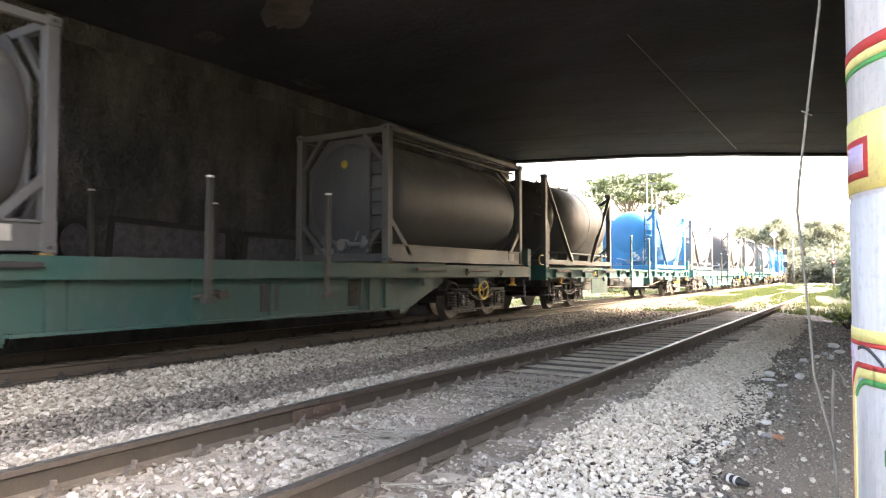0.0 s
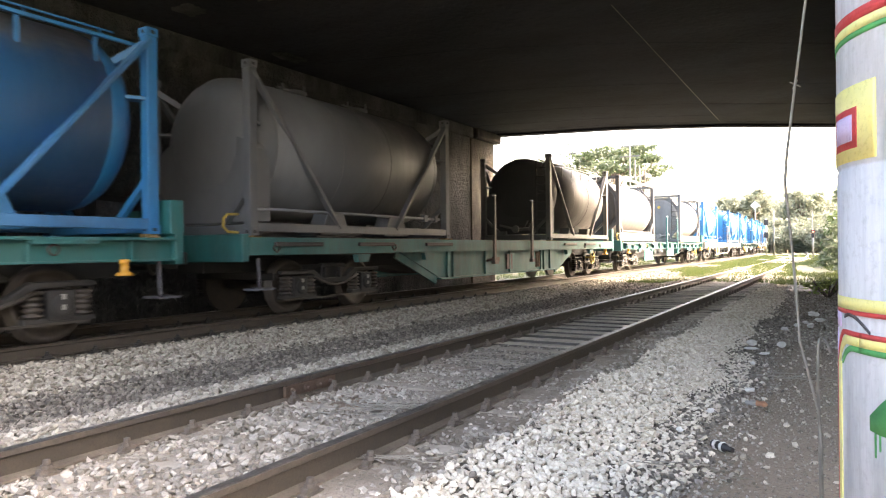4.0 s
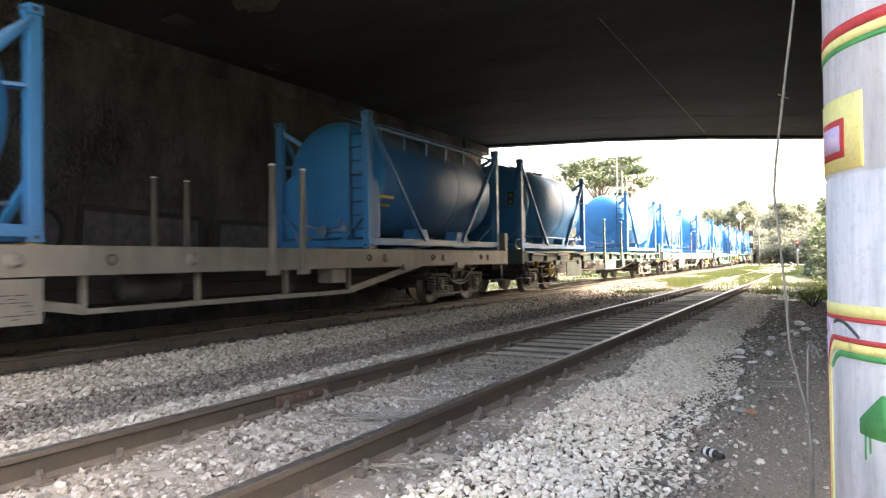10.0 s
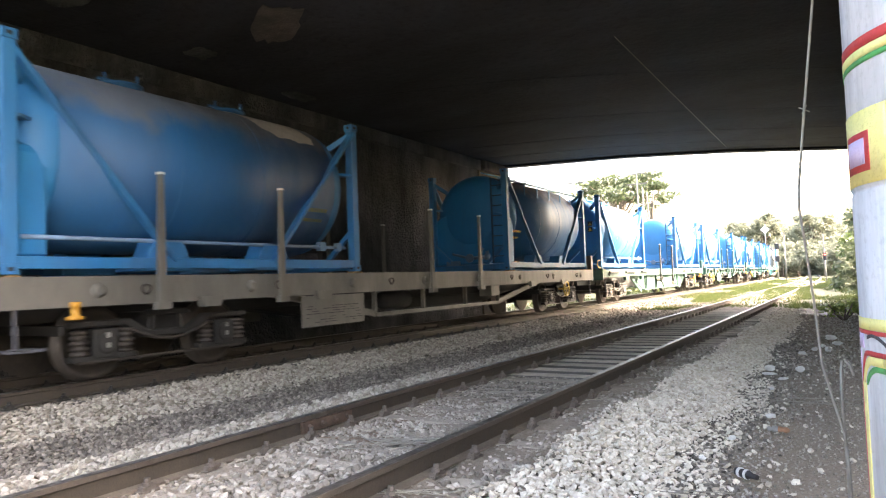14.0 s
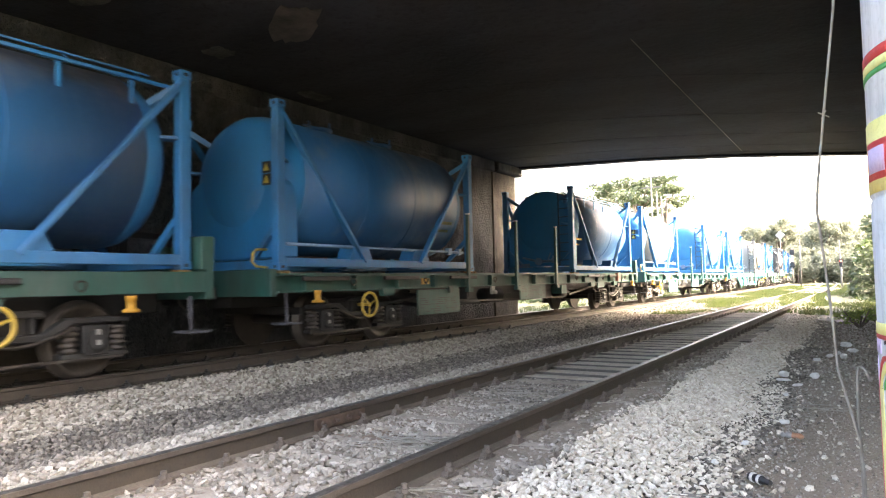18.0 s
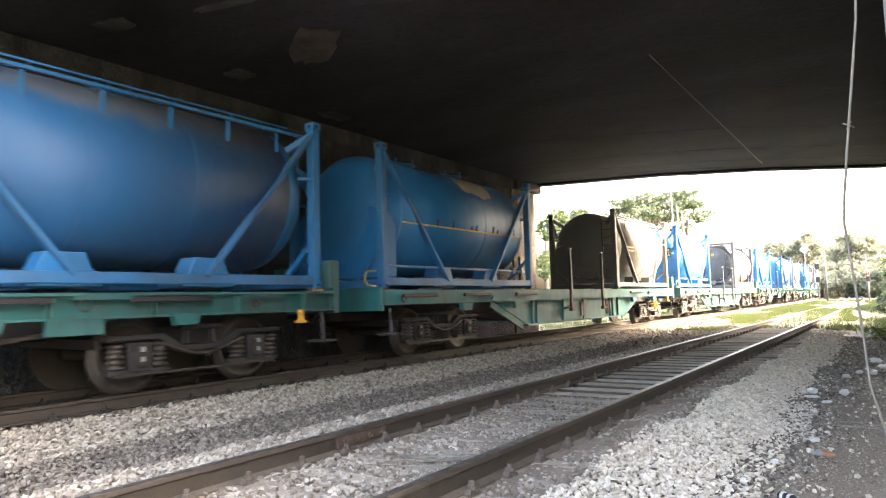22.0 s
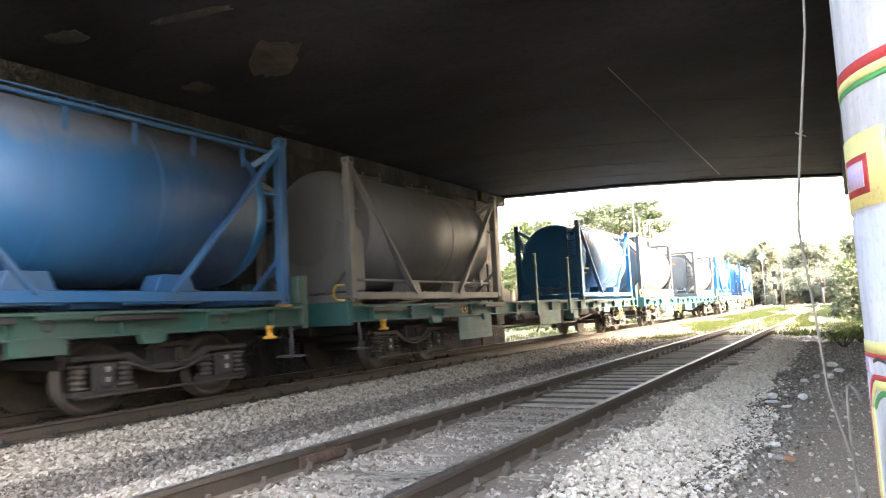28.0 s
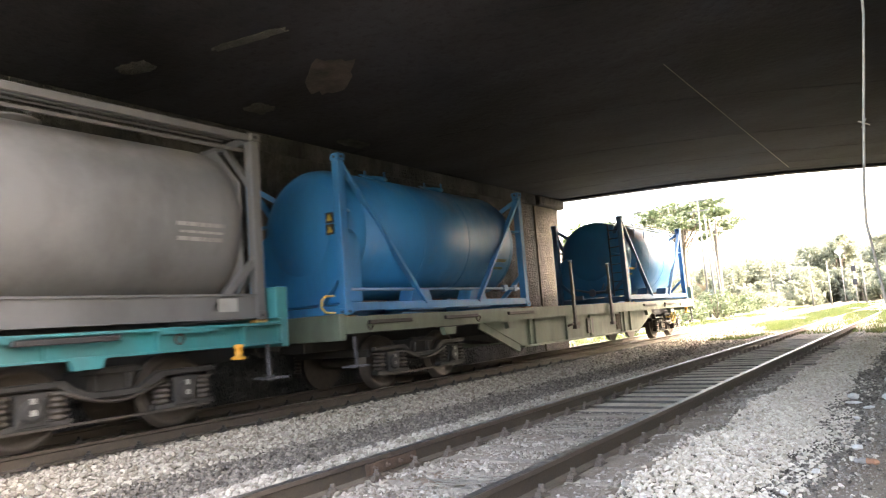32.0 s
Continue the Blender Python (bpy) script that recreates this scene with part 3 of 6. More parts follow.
# ---------------------------------------------------------------- track
def rail_line(m, x, y0, y1):
    """A flat-bottom rail with its worn head."""
    prof = [(-0.072, -0.172), (0.072, -0.172), (0.072, -0.158), (0.014, -0.142), (0.009, -0.05), (0.036, -0.036), (0.036, -0.006), (0.026, 0.0), (-0.026, 0.0), (-0.036, -0.006), (-0.036, -0.036), (-0.009, -0.05), (-0.014, -0.142), (-0.072, -0.158)]
    n = len(prof)
    ys = [y0, min(y1, BEND_Y)]
    while ys[-1] < y1:
        ys.append(min(ys[-1] + 10.0, y1))
    k = len(m.v)
    for y in ys:
        for dx, z in prof:
            px, py, _ = along(x + dx, y)
            m.v.append((px, py, z))
    for j in range(len(ys) - 1):
        for i in range(n):
            a, b = k + j * n + i, k + j * n + (i + 1) % n
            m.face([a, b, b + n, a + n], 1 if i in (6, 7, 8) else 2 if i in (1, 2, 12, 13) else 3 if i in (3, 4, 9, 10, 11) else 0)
    m.face([k + i for i in range(n)]), m.face([k + (len(ys) - 1) * n + i for i in reversed(range(n))])


JOINT_Y = 4.35
for x, y0, y1 in ((NEAR_X - 0.7525, -55, JOINT_Y - 0.006), (NEAR_X - 0.7525, JOINT_Y + 0.006, 330), (NEAR_X + 0.7525, -55, 330), (TRAIN_X - 0.7525, -55, 420), (TRAIN_X + 0.7525, -55, 420)):
    # The train's rails carry the dark tone on web, foot and head side.
    tagged(setting("rail", lambda m: rail_line(m, x, y0, y1), (RUST, BRIGHT, RAILFOOT, RAILSHADE) if x > -6 else (RAILSHADE, BRIGHT, RAILSHADE, RAILSHADE), "rust-brown steel rail with a worn bright head"))

fishplate = thing("fishplate", "rusty bolted steel joint bar on the rail", "rail joint", m=pose(NEAR_X - 0.7525, JOINT_Y, -0.09))
solid("plate", lambda m: m.box((0.016, -0.32, -0.05), (0.046, 0.32, 0.045)).box((-0.046, -0.32, -0.05), (-0.016, 0.32, 0.045)), RUSTRED, fishplate, bevel=0.006)
for i in range(4):
    solid("bolt", lambda m: m.lathe((0.046, -0.24 + 0.16 * i, 0.0), (1, 0, 0), [(0, 0.024), (0.022, 0.024), (0.024, 0.012), (0.05, 0.012)], 6, smooth=False), RUSTRED, fishplate)


# ---------------------------------------------------------------- tank containers
CH = 2.68
SHELL_R, SHELL_Z = 1.185, 1.49


def b_shell(m):
    """A beam tank's barrel between its dished ends."""
    m.lathe((0, 0, SHELL_Z), (0, 1, 0), [(-2.4, SHELL_R), (2.4, SHELL_R)], 56)


def b_tank_end(m):
    end = [(-2.93, 0.02), (-2.92, 0.35), (-2.885, 0.66), (-2.82, 0.88), (-2.72, 1.05), (-2.58, 1.145), (-2.42, SHELL_R - 0.004), (-2.398, SHELL_R)]
    m.lathe((0, 0, SHELL_Z), (0, 1, 0), end, 56)


def b_seam(m):
    m.lathe((0, 0, SHELL_Z), (0, 1, 0), [(-0.012, SHELL_R - 0.002), (-0.01, SHELL_R + 0.004), (0.01, SHELL_R + 0.004), (0.012, SHELL_R - 0.002)], 56)


def b_skirt(m):
    """The apron that closes the tank's end below its middle."""
    top = [(1.12 * math.cos(math.pi * i / 12), 1.36 + 0.32 * math.sin(math.pi * i / 12)) for i in range(13)]
    outline = [(-1.12, 0.2), (1.12, 0.2)] + top
    k, n = len(m.v), len(outline)
    m.v += [(x, y, z) for y in (-2.86, -2.5) for x, z in outline]
    for i in range(n):
        m.face([k + i, k + (i + 1) % n, k + n + (i + 1) % n, k + n + i])
    m.face([k + i for i in reversed(range(n))]), m.face([k + n + i for i in range(n)])


def b_shell_clad(m):
    """An insulated tank in sheet cladding, with flatter ends."""
    r = 1.17
    end = [(-2.9, 0.02), (-2.89, 0.55), (-2.85, 0.9), (-2.78, 1.06), (-2.66, 1.14), (-2.52, r - 0.003), (-2.42, r), (-2.3, r)]
    m.lathe((0, 0, 1.4), (0, 1, 0), end + [(-a, b) for a, b in reversed(end)], 56)


def b_shell_flat(m):
    """An insulated tank whose cladding ends square, close to the frame."""
    end = [(-2.88, 0.02), (-2.87, 0.9), (-2.85, 1.1), (-2.8, 1.155), (-2.74, 1.18)]
    m.lathe((0, 0, 1.41), (0, 1, 0), end + [(-a, b) for a, b in reversed(end)], 56)


def b_end_plate(m):
    """The eight-sided bulkhead that closes a clad tank's end inside its frame."""
    m.bar([(-0.5, 0.18), (0.5, 0.18), (1.05, 0.75), (1.05, 1.95), (0.52, 2.54), (-0.52, 2.54), (-1.05, 1.95), (-1.05, 0.75)], -2.79, -2.76)


def b_post(m):
    m.box((-0.075, -0.075, 0.118), (0.075, 0.075, CH - 0.118))
    for z in (0.0, CH - 0.118):
        m.box((-0.089, -0.085, z), (0.089, 0.085, z + 0.118))
    # Black plates stand in for the dark openings of the castings.
    for z in (0.03, CH - 0.085):
        m.box((0.088, -0.035, z), (0.0905, 0.035, z + 0.055), 1)
        for s in (-1, 1):
            m.box((-0.03, s * 0.086 - 0.001, z), (0.03, s * 0.086 + 0.001, z + 0.055), 1)


def b_saddle(m):
    m.prism([(-0.33, 0.19), (0.33, 0.19), (0.22, 0.42), (-0.22, 0.42)], 0.82, 1.15)
    m.prism([(-0.42, 0.03), (0.42, 0.03), (0.42, 0.19), (-0.42, 0.19)], 0.6, 1.16)


def b_ladder(m):
    for x in (0.72, 1.08):
        m.beam((x, -2.96, 0.2), (x, -2.96, 2.5), 0.02, 0.045)
    for i in range(8):
        m.tube((0.72, -2.96, 0.38 + 0.27 * i), (1.08, -2.96, 0.38 + 0.27 * i), 0.016, 6)


def b_walkway(m):
    """The top walkway's edge rail along the camera's side of the barrel."""
    for x, z in ((0.62, 2.6), (0.3, 2.71)):
        m.beam((x, -2.3, z), (x, 2.7, z), 0.04, 0.025)
    m.beam((1.0, -2.88, 2.46), (1.0, 2.88, 2.46), 0.045, 0.04)
    m.beam((0.9, -2.3, 2.575), (0.9, 2.6, 2.575), 0.022, 0.022)
    for i in range(6):
        m.beam((1.0, -2.2 + 0.92 * i, 2.44), (0.9, -2.2 + 0.92 * i, 2.58), 0.02, 0.018)
    for i in range(9):
        y = -2.7 + 5.4 * i / 8
        m.beam((0.3, y, 2.7), (0.62, y, 2.59), 0.04, 0.02)


def b_bracket(m):
    m.beam((0.99, 0, 2.43), (0.99, 0, 2.0), 0.018, 0.06, 0, (0, 1, 0))
    m.beam((0.6, 0, 2.57), (1.0, 0, 2.45), 0.05, 0.02)


def b_manhole(m):
    m.lathe((0, 0, 2.53), (0, 0, 1), [(0, 0.3), (0.06, 0.3), (0.06, 0.34), (0.09, 0.34), (0.1, 0.27), (0.14, 0.05)], 18)
    for i in range(4):
        g = math.pi / 2 * i + 0.4
        m.tube((0.3 * math.cos(g), 0.3 * math.sin(g), 2.6), (0.3 * math.cos(g), 0.3 * math.sin(g), 2.74), 0.02, 6)
    m.beam((0, -0.3, 2.68), (0, 0.3, 2.68), 0.05, 0.03)


def b_valves(m):
    """Outlet pipe, valve bodies and hose couplings below the end."""
    m.tube((0, -2.45, 0.42), (0, -2.92, 0.34), 0.07, 10)
    m.lathe((0, -2.8, 0.36), (0, -1, 0), [(0, 0.12), (0.05, 0.12), (0.05, 0.08), (0.14, 0.08), (0.14, 0.12), (0.19, 0.12)], 12)
    m.tube((0.05, -2.86, 0.36), (0.55, -2.88, 0.38), 0.045, 8)
    m.lathe((0.5, -2.88, 0.3), (0, 0, 1), [(0, 0.08), (0.16, 0.08), (0.16, 0.05), (0.24, 0.05)], 10)
    m.tube((-0.05, -2.86, 0.36), (-0.6, -2.84, 0.5), 0.04, 8)
    m.tube((0.3, -2.9, 0.44), (0.42, -2.95, 0.62), 0.018, 6)
    m.box((-0.75, -2.95, 0.14), (-0.35, -2.7, 0.3))


BLUE, NAVY, STEEL, PALE = (0.0065, 0.168, 0.405), (0.01, 0.095, 0.24), (0.128, 0.135, 0.147), (0.2, 0.197, 0.19)
WORDS = {"blue": BLUE, "navy": NAVY, "grey": STEEL, "silver": (0.15, 0.152, 0.157), "dusty": (0.085, 0.1, 0.118), "worn": (0.0065, 0.1, 0.26), "bronze": (0.062, 0.064, 0.071), "dark": (0.04, 0.046, 0.058), "pale": PALE, "brown": (0.052, 0.0505, 0.052)}


def tank_container(colour, frame_tint, rail, flaked, clad, pipe, label, marks=True, stubs=False, cap=None, square=False, dusted=False):
    """A twenty-foot tank container: barrel, posts, rails, braces, saddles and fittings."""
    tint, ftint = (*WORDS[colour], flaked), (*frame_tint, 0.0)
    bare = rail and frame_tint == BLUE
    brace, sole = ((0.02, 0.15, 0.34, 0.0), (0.025, 0.15, 0.33, 0.0)) if bare else (ftint, ftint)
    root = thing("tank_container", label, "tank container", "tank containers on the train")
    if clad:
        part("tank_shell", kept("shell_flat", b_shell_flat, CLADDING) if square else kept("shell_clad", b_shell_clad, CLADDING), root, "", tint)
    else:
        part("tank_shell", kept("shell_dusty", b_shell, TANKDUST) if rail or dusted else kept("shell", b_shell, TANK), root, "", tint)
        for y in (-0.75, 0.75):
            part("weld_seam", kept("seam_dusty", b_seam, TANKDUST) if rail or dusted else kept("seam", b_seam, TANK), root, "", tint, pose(0, y, 0))
        for turn in (0, 180):
            part("tank_end", kept("tank_end", b_tank_end, TANK), root, "", (*cap, flaked) if cap else tint, pose(0, 0, 0, 0, 0, turn))
        part("end_skirt", kept("skirt", b_skirt, TANK, 0.03), root, "", (*cap, 0.0) if cap else tint)
    for sx in (-1, 1):
        for sy in (-1, 1):
            turn = pose(sx * 1.13, sy * 2.945, 0, 0, 0, 0 if sx > 0 else 180)
            part("corner_post", kept("post", b_post, (FRAME, BLACKP), 0.006), root, "", ftint, turn)
            if clad:
                part("side_brace", kept(f"short{sx}{sy}", lambda m: m.beam((sx * 1.15, sy * 2.9, 0.85), (sx * 1.15, sy * 2.2, 0.16), 0.06, 0.1), FRAME), root, "", ftint)
                part("upper_brace", kept(f"shortu{sx}{sy}", lambda m: m.beam((sx * 1.1, sy * 2.93, 1.9), (sx * 0.55, sy * 2.93, 2.56), 0.08, 0.08), FRAME), root, "", ftint)
                part("lower_brace", kept(f"shortl{sx}{sy}", lambda m: m.beam((sx * 1.1, sy * 2.93, 0.8), (sx * 0.5, sy * 2.93, 0.14), 0.08, 0.08), FRAME), root, "", ftint)
                if sx > 0:
                    part("end_plate", kept("end_plate", b_end_plate, CLADDING), root, "", (*[0.9 * a + 0.01 for a in WORDS[colour]], 0.0), pose(0, 0, 0, 0, 0, 0 if sy < 0 else 180))
                if stubs:
                    part("stub_post", kept(f"stub{sx}", lambda m: m.box((sx * 1.17 - 0.04, -0.05, 0.18), (sx * 1.17 + 0.04, 0.05, 0.85)), FRAME), root, "", ftint, pose(0, sy * 1.2, 0))
                    if sy > 0:
                        part("hanger_post", kept(f"hang{sx}", lambda m: m.box((sx * 1.16 - 0.035, -0.05, 1.5), (sx * 1.16 + 0.035, 0.05, 2.56)), FRAME), root, "", ftint)
            else:
                part("diagonal_brace", kept(f"long{sx}{sy}", lambda m: m.beam((sx * 1.16, sy * 2.93, 2.52), (sx * 1.17, sy * 0.88, 0.16), 0.06, 0.12, 0, (1, 0, 0)), FRAME, 0.006), root, "", brace)
                part("upper_brace", kept(f"endu{sx}{sy}", lambda m: m.beam((sx * 1.12, sy * 2.94, 2.5), (sx * 0.62, sy * 2.52, 2.08), 0.09, 0.09), FRAME), root, "", ftint)
                part("lower_brace", kept(f"endl{sx}{sy}", lambda m: m.beam((sx * 1.12, sy * 2.94, 0.75), (sx * 0.45, sy * 2.9, 0.12), 0.08, 0.08), FRAME), root, "", ftint)
                part("gusset", kept(f"gus{sx}{sy}", lambda m: m.beam((sx * 1.1, sy * 2.9, 1.75), (sx * 0.86, sy * 2.5, 1.75), 0.2, 0.04), FRAME), root, "", ftint)
                part("saddle", kept("saddle", b_saddle, FRAME, 0.01), root, "", ftint, pose(0, sy * 0.95, 0, 0, 0, 0 if sx > 0 else 180))
        if clad:
            part("side_rail", kept("side_rail_deep", lambda m: m.bar([(1.1, 0.02), (1.21, 0.02), (1.21, 0.05), (1.18, 0.05), (1.18, 0.33), (1.21, 0.33), (1.21, 0.36), (1.1, 0.36)], -2.87, 2.87), FRAME), root, "", ftint, pose(0, 0, 0, 0, 0, 0 if sx > 0 else 180))
            if sx > 0:
                part("data_plate", kept("data_plate", lambda m: m.box((1.181, 2.25, 0.12), (1.19, 2.55, 0.3)), POLE), root, "pale metal data plate")
        else:
            part("side_rail", kept("side_rail", lambda m: m.box((1.08, -2.87, 0.06), (1.2, 2.87, 0.2)), FRAME, 0.008), root, "", sole, pose(0, 0, 0, 0, 0, 0 if sx > 0 else 180))
        if clad:
            part("top_rail", kept("top_rail", lambda m: m.box((1.12, -2.87, 2.56), (1.2, 2.87, 2.66)), FRAME, 0.008), root, "", ftint, pose(0, 0, 0, 0, 0, 0 if sx > 0 else 180))
            part("end_rail", kept("end_top", lambda m: m.box((-1.05, -2.99, 2.55), (1.05, -2.89, 2.66)), FRAME, 0.008), root, "", ftint, pose(0, 0, 0, 0, 0, 0 if sx > 0 else 180))
        part("end_rail", kept("end_low", lambda m: m.box((-1.05, -3.0, 0.02), (1.05, -2.89, 0.17)), FRAME, 0.008), root, "", ftint, pose(0, 0, 0, 0, 0, 0 if sx > 0 else 180))
    for y in (-0.9, 1.0) if not rail else (0.2,):
        part("manhole", kept("manhole", b_manhole, TANK), root, "", tint, pose(0, y, 0.0 if clad else 0.1))
    if rail:
        part("ladder", kept("ladder", b_ladder, FRAME), root, "", (*[0.35 * a for a in frame_tint], 0.0))
        part("walkway", kept("walkway", b_walkway, FRAME), root, "", ftint)
        if not clad:
            for i in range(6):
                part("bracket", kept("bracket", b_bracket, FRAME), root, "", ftint, pose(0, -2.3 + 0.92 * i, 0))
        part("outlet_valve", kept("valves", b_valves, FRAME, 0.0), root, "steel outlet pipe and valves", (*[0.5 * a + 0.12 for a in frame_tint], 0.0))
    if rail and clad:
        part("hazard_sticker", kept("sticker", lambda m: m.lathe((0, -2.875, 2.0), (0, -1, 0), [(0, 0.085), (0.025, 0.085)], 16), YELLOW), root, "round yellow sticker")
        part("top_handrail", kept("handrail", lambda m: [m.tube((0.95, -1.6, 2.74), (0.95, 2.9, 2.74), 0.018, 6), m.tube((0.7, -1.9, 2.7), (0.7, 2.9, 2.7), 0.018, 6)] + [m.tube((0.95, y, 2.74), (1.1, y, 2.6), 0.016, 6) for y in (-1.6, -0.1, 1.4, 2.85)], FRAME), root, "", ftint)
    if pipe:
        part("heating_pipe", kept("pipe", lambda m: m.tube((1.12, -2.8, 0.42), (1.12, 2.7, 0.42), 0.028, 8).tube((1.12, 1.9, 0.42), (0.95, 2.3, 0.42), 0.03, 8).box((1.08, 2.0, 0.36), (1.17, 2.14, 0.5)).box((1.08, 2.45, 0.36), (1.17, 2.55, 0.5)), FRAME), root, "", (0.16, 0.27, 0.42, 0) if frame_tint == BLUE else (*[1.3 * a for a in frame_tint], 0))
    if marks:
        r = SHELL_R + 0.004
        lead = -2.6 if rail else 1.65
        for z0, z1, y0, y1 in ((1.02, 1.08, lead, lead + 0.6), (0.86, 0.91, lead - 0.02, lead + 0.5)):
            def mark(m, z0=z0, z1=z1, y0=y0, y1=y1):
                rng = random.Random(int(z0 * 100))
                y = y0
                while y < y1:
                    w = rng.uniform(0.03, 0.09)
                    k = len(m.v)
                    for z in (z0, z1):
                        x = math.sqrt(r * r - (z - SHELL_Z) ** 2)
                        m.v += [(x + 0.002, y, z), (x + 0.002, y + w, z), (x - 0.006, y, z), (x - 0.006, y + w, z)]
                    for q in ((0, 1, 5, 4), (4, 5, 7, 6), (0, 2, 3, 1), (0, 4, 6, 2), (1, 3, 7, 5)):
                        m.face([k + i for i in q])
                    y += w + 0.02
            if not clad:
                part("lettering_bar", kept(f"mark{z0}{lead}", mark, YELLOW if rail else SCRAWL), root, "yellow lettering bar" if rail else "faded yellow lettering bar")
        if not clad:
            for px, py, z in () if rail else ((0.8, -0.01, 1.66), (0.8, -0.01, 1.46)):
                hp = part("hazard_plate", kept("plate", lambda m: m.box((-0.09, -2.875, -0.09), (0.09, -2.858, 0.09)), BLACKP), root, "small black and yellow hazard plate", None, pose(px, py, z))
                part("hazard_mark", kept("plate_mark", lambda m: m.prism([(0, 0.07), (-0.065, -0.055), (0.065, -0.055)], -0.0, 0.004), YELLOW), hp, "", None, pose(0, -2.875, 0, 0, 0, -90))
    return root


# ---------------------------------------------------------------- flat wagons
def b_wheelset(m):
    for s in (-1, 1):
        m.lathe((s * 0.68, 0, 0), (s, 0, 0), [(0, 0.48), (0.03, 0.475), (0.032, 0.455), (0.135, 0.445), (0.137, 0.38), (0.1, 0.36), (0.09, 0.14), (0.15, 0.12), (0.16, 0.06)], 28)
    m.tube((-1.0, 0, 0), (1.0, 0, 0), 0.075, 10)


def b_bolster(m):
    m.prism([(-0.22, 0.5), (0.22, 0.5), (0.26, 0.62), (0.22, 0.8), (-0.22, 0.8), (-0.26, 0.62)], -0.95, 0.95)


def b_side_frame(m):
    m.prism([(-1.33, 0.665), (-0.64, 0.665), (-0.36, 0.49), (0.36, 0.49), (0.64, 0.665), (1.33, 0.665), (1.33, 0.735), (0.56, 0.74), (0.3, 0.575), (-0.3, 0.575), (-0.56, 0.74), (-1.33, 0.735)], 0.95, 1.07)
    for s in (-1, 1):
        m.box((0.96, s * 0.2 - 0.03, 0.575), (1.05, s * 0.2 + 0.03, 0.82))
    m.prism([(-0.36, 0.76), (0.36, 0.76), (0.28, 0.84), (-0.28, 0.84)], 0.93, 1.06)


def b_axlebox(m):
    m.box((0.9, -0.16, -0.17), (1.09, 0.16, 0.18))
    m.lathe((1.09, 0, 0), (1, 0, 0), [(0, 0.13), (0.03, 0.13), (0.04, 0.09)], 12)
    m.box((0.93, -0.42, -0.2), (1.07, 0.42, -0.13))


def b_spring(m):
    prof = []
    for i in range(5):
        prof += [(0.064 * i, 0.078), (0.064 * i + 0.012, 0.112), (0.064 * i + 0.036, 0.112), (0.064 * i + 0.048, 0.078)]
    m.lathe((1.0, 0, -0.13), (0, 0, 1), prof, 14)


WHEELS = []


def bogie(wagon, y):
    b = part("bogie", kept("bolster", b_bolster, GRIME, 0.01), wagon, "dark grimy cast bogie", None, pose(0, y, 0))
    for s in (0, 180):
        part("side_frame", kept("side_frame", b_side_frame, GRIME, 0.015), b, "", None, pose(0, 0, 0, 0, 0, s))
        part("cross_tie", kept("cross_tie", lambda m: m.box((-0.93, 1.3, 0.58), (0.93, 1.38, 0.7)), GRIME, 0.01), b, "", None, pose(0, 0, 0, 0, 0, s))
        part("brake_rod", kept("brake_rod", lambda m: m.beam((1.05, -1.25, 0.25), (1.05, 1.25, 0.25), 0.03, 0.03), WHEEL), b, "", None, pose(0, 0, 0, 0, 0, s))
        for dy in (-0.9, 0.9):
            for dz in (0.44, 0.56):
                part("white_mark", kept("white_mark", lambda m: m.box((1.088, -0.024, -0.03), (1.134, 0.024, 0.03)), POLE), b, "", None, pose(0, 0, 0, 0, 0, s) @ pose(0, dy, dz))
    for dy in (-0.9, 0.9):
        WHEELS.append(part("wheelset", kept("wheelset", b_wheelset, WHEEL), b, "", None, pose(0, dy, 0.46)))
        for s in (0, 180):
            part("axle_box", kept("axlebox", b_axlebox, GRIME, 0.01), b, "", None, pose(0, dy, 0.46, 0, 0, s))
            for e in (-0.29, 0.29):
                part("coil_spring", kept("spring", b_spring, WHEEL), b, "", None, pose(0, dy + (e if s == 0 else e), 0.46, 0, 0, s))
    for s in (0, 180):
        part("brake_hose", kept("hose", lambda m: m.pipe([(1.12, -0.62 + 0.2 * i, 0.62 - 0.17 * math.sin(math.pi * i / 6)) for i in range(7)], 0.022), WHEEL), b, "", None, pose(0, 0, 0, 0, 0, s))
    return b


def b_sill_thin(m):
    """A channel-shaped side sill with a top flange and web stiffeners."""
    m.bar([(1.2, 0.95), (1.35, 0.95), (1.35, 0.975), (1.23, 0.975), (1.23, 1.215), (1.36, 1.215), (1.36, 1.25), (1.18, 1.25)], -9.32, 9.32)
    for i in range(15):
        y = -8.7 + 1.243 * i
        m.box((1.23, y - 0.02, 0.976), (1.335, y + 0.02, 1.214))
    for i in range(8):
        y = -8.2 + 2.31 * i
        m.box((1.335, y - 0.5, 1.17), (1.352, y + 0.3, 1.214))


def b_sill_grey(m):
    m.box((1.2, -9.32, 0.92), (1.33, 9.32, 1.27))
    for i in range(8):
        y = -8.2 + 2.34 * i
        m.lathe((1.33, y, 1.1), (1, 0, 0), [(0, 0.09), (0.015, 0.09), (0.015, 0.06), (0.05, 0.05)], 10)


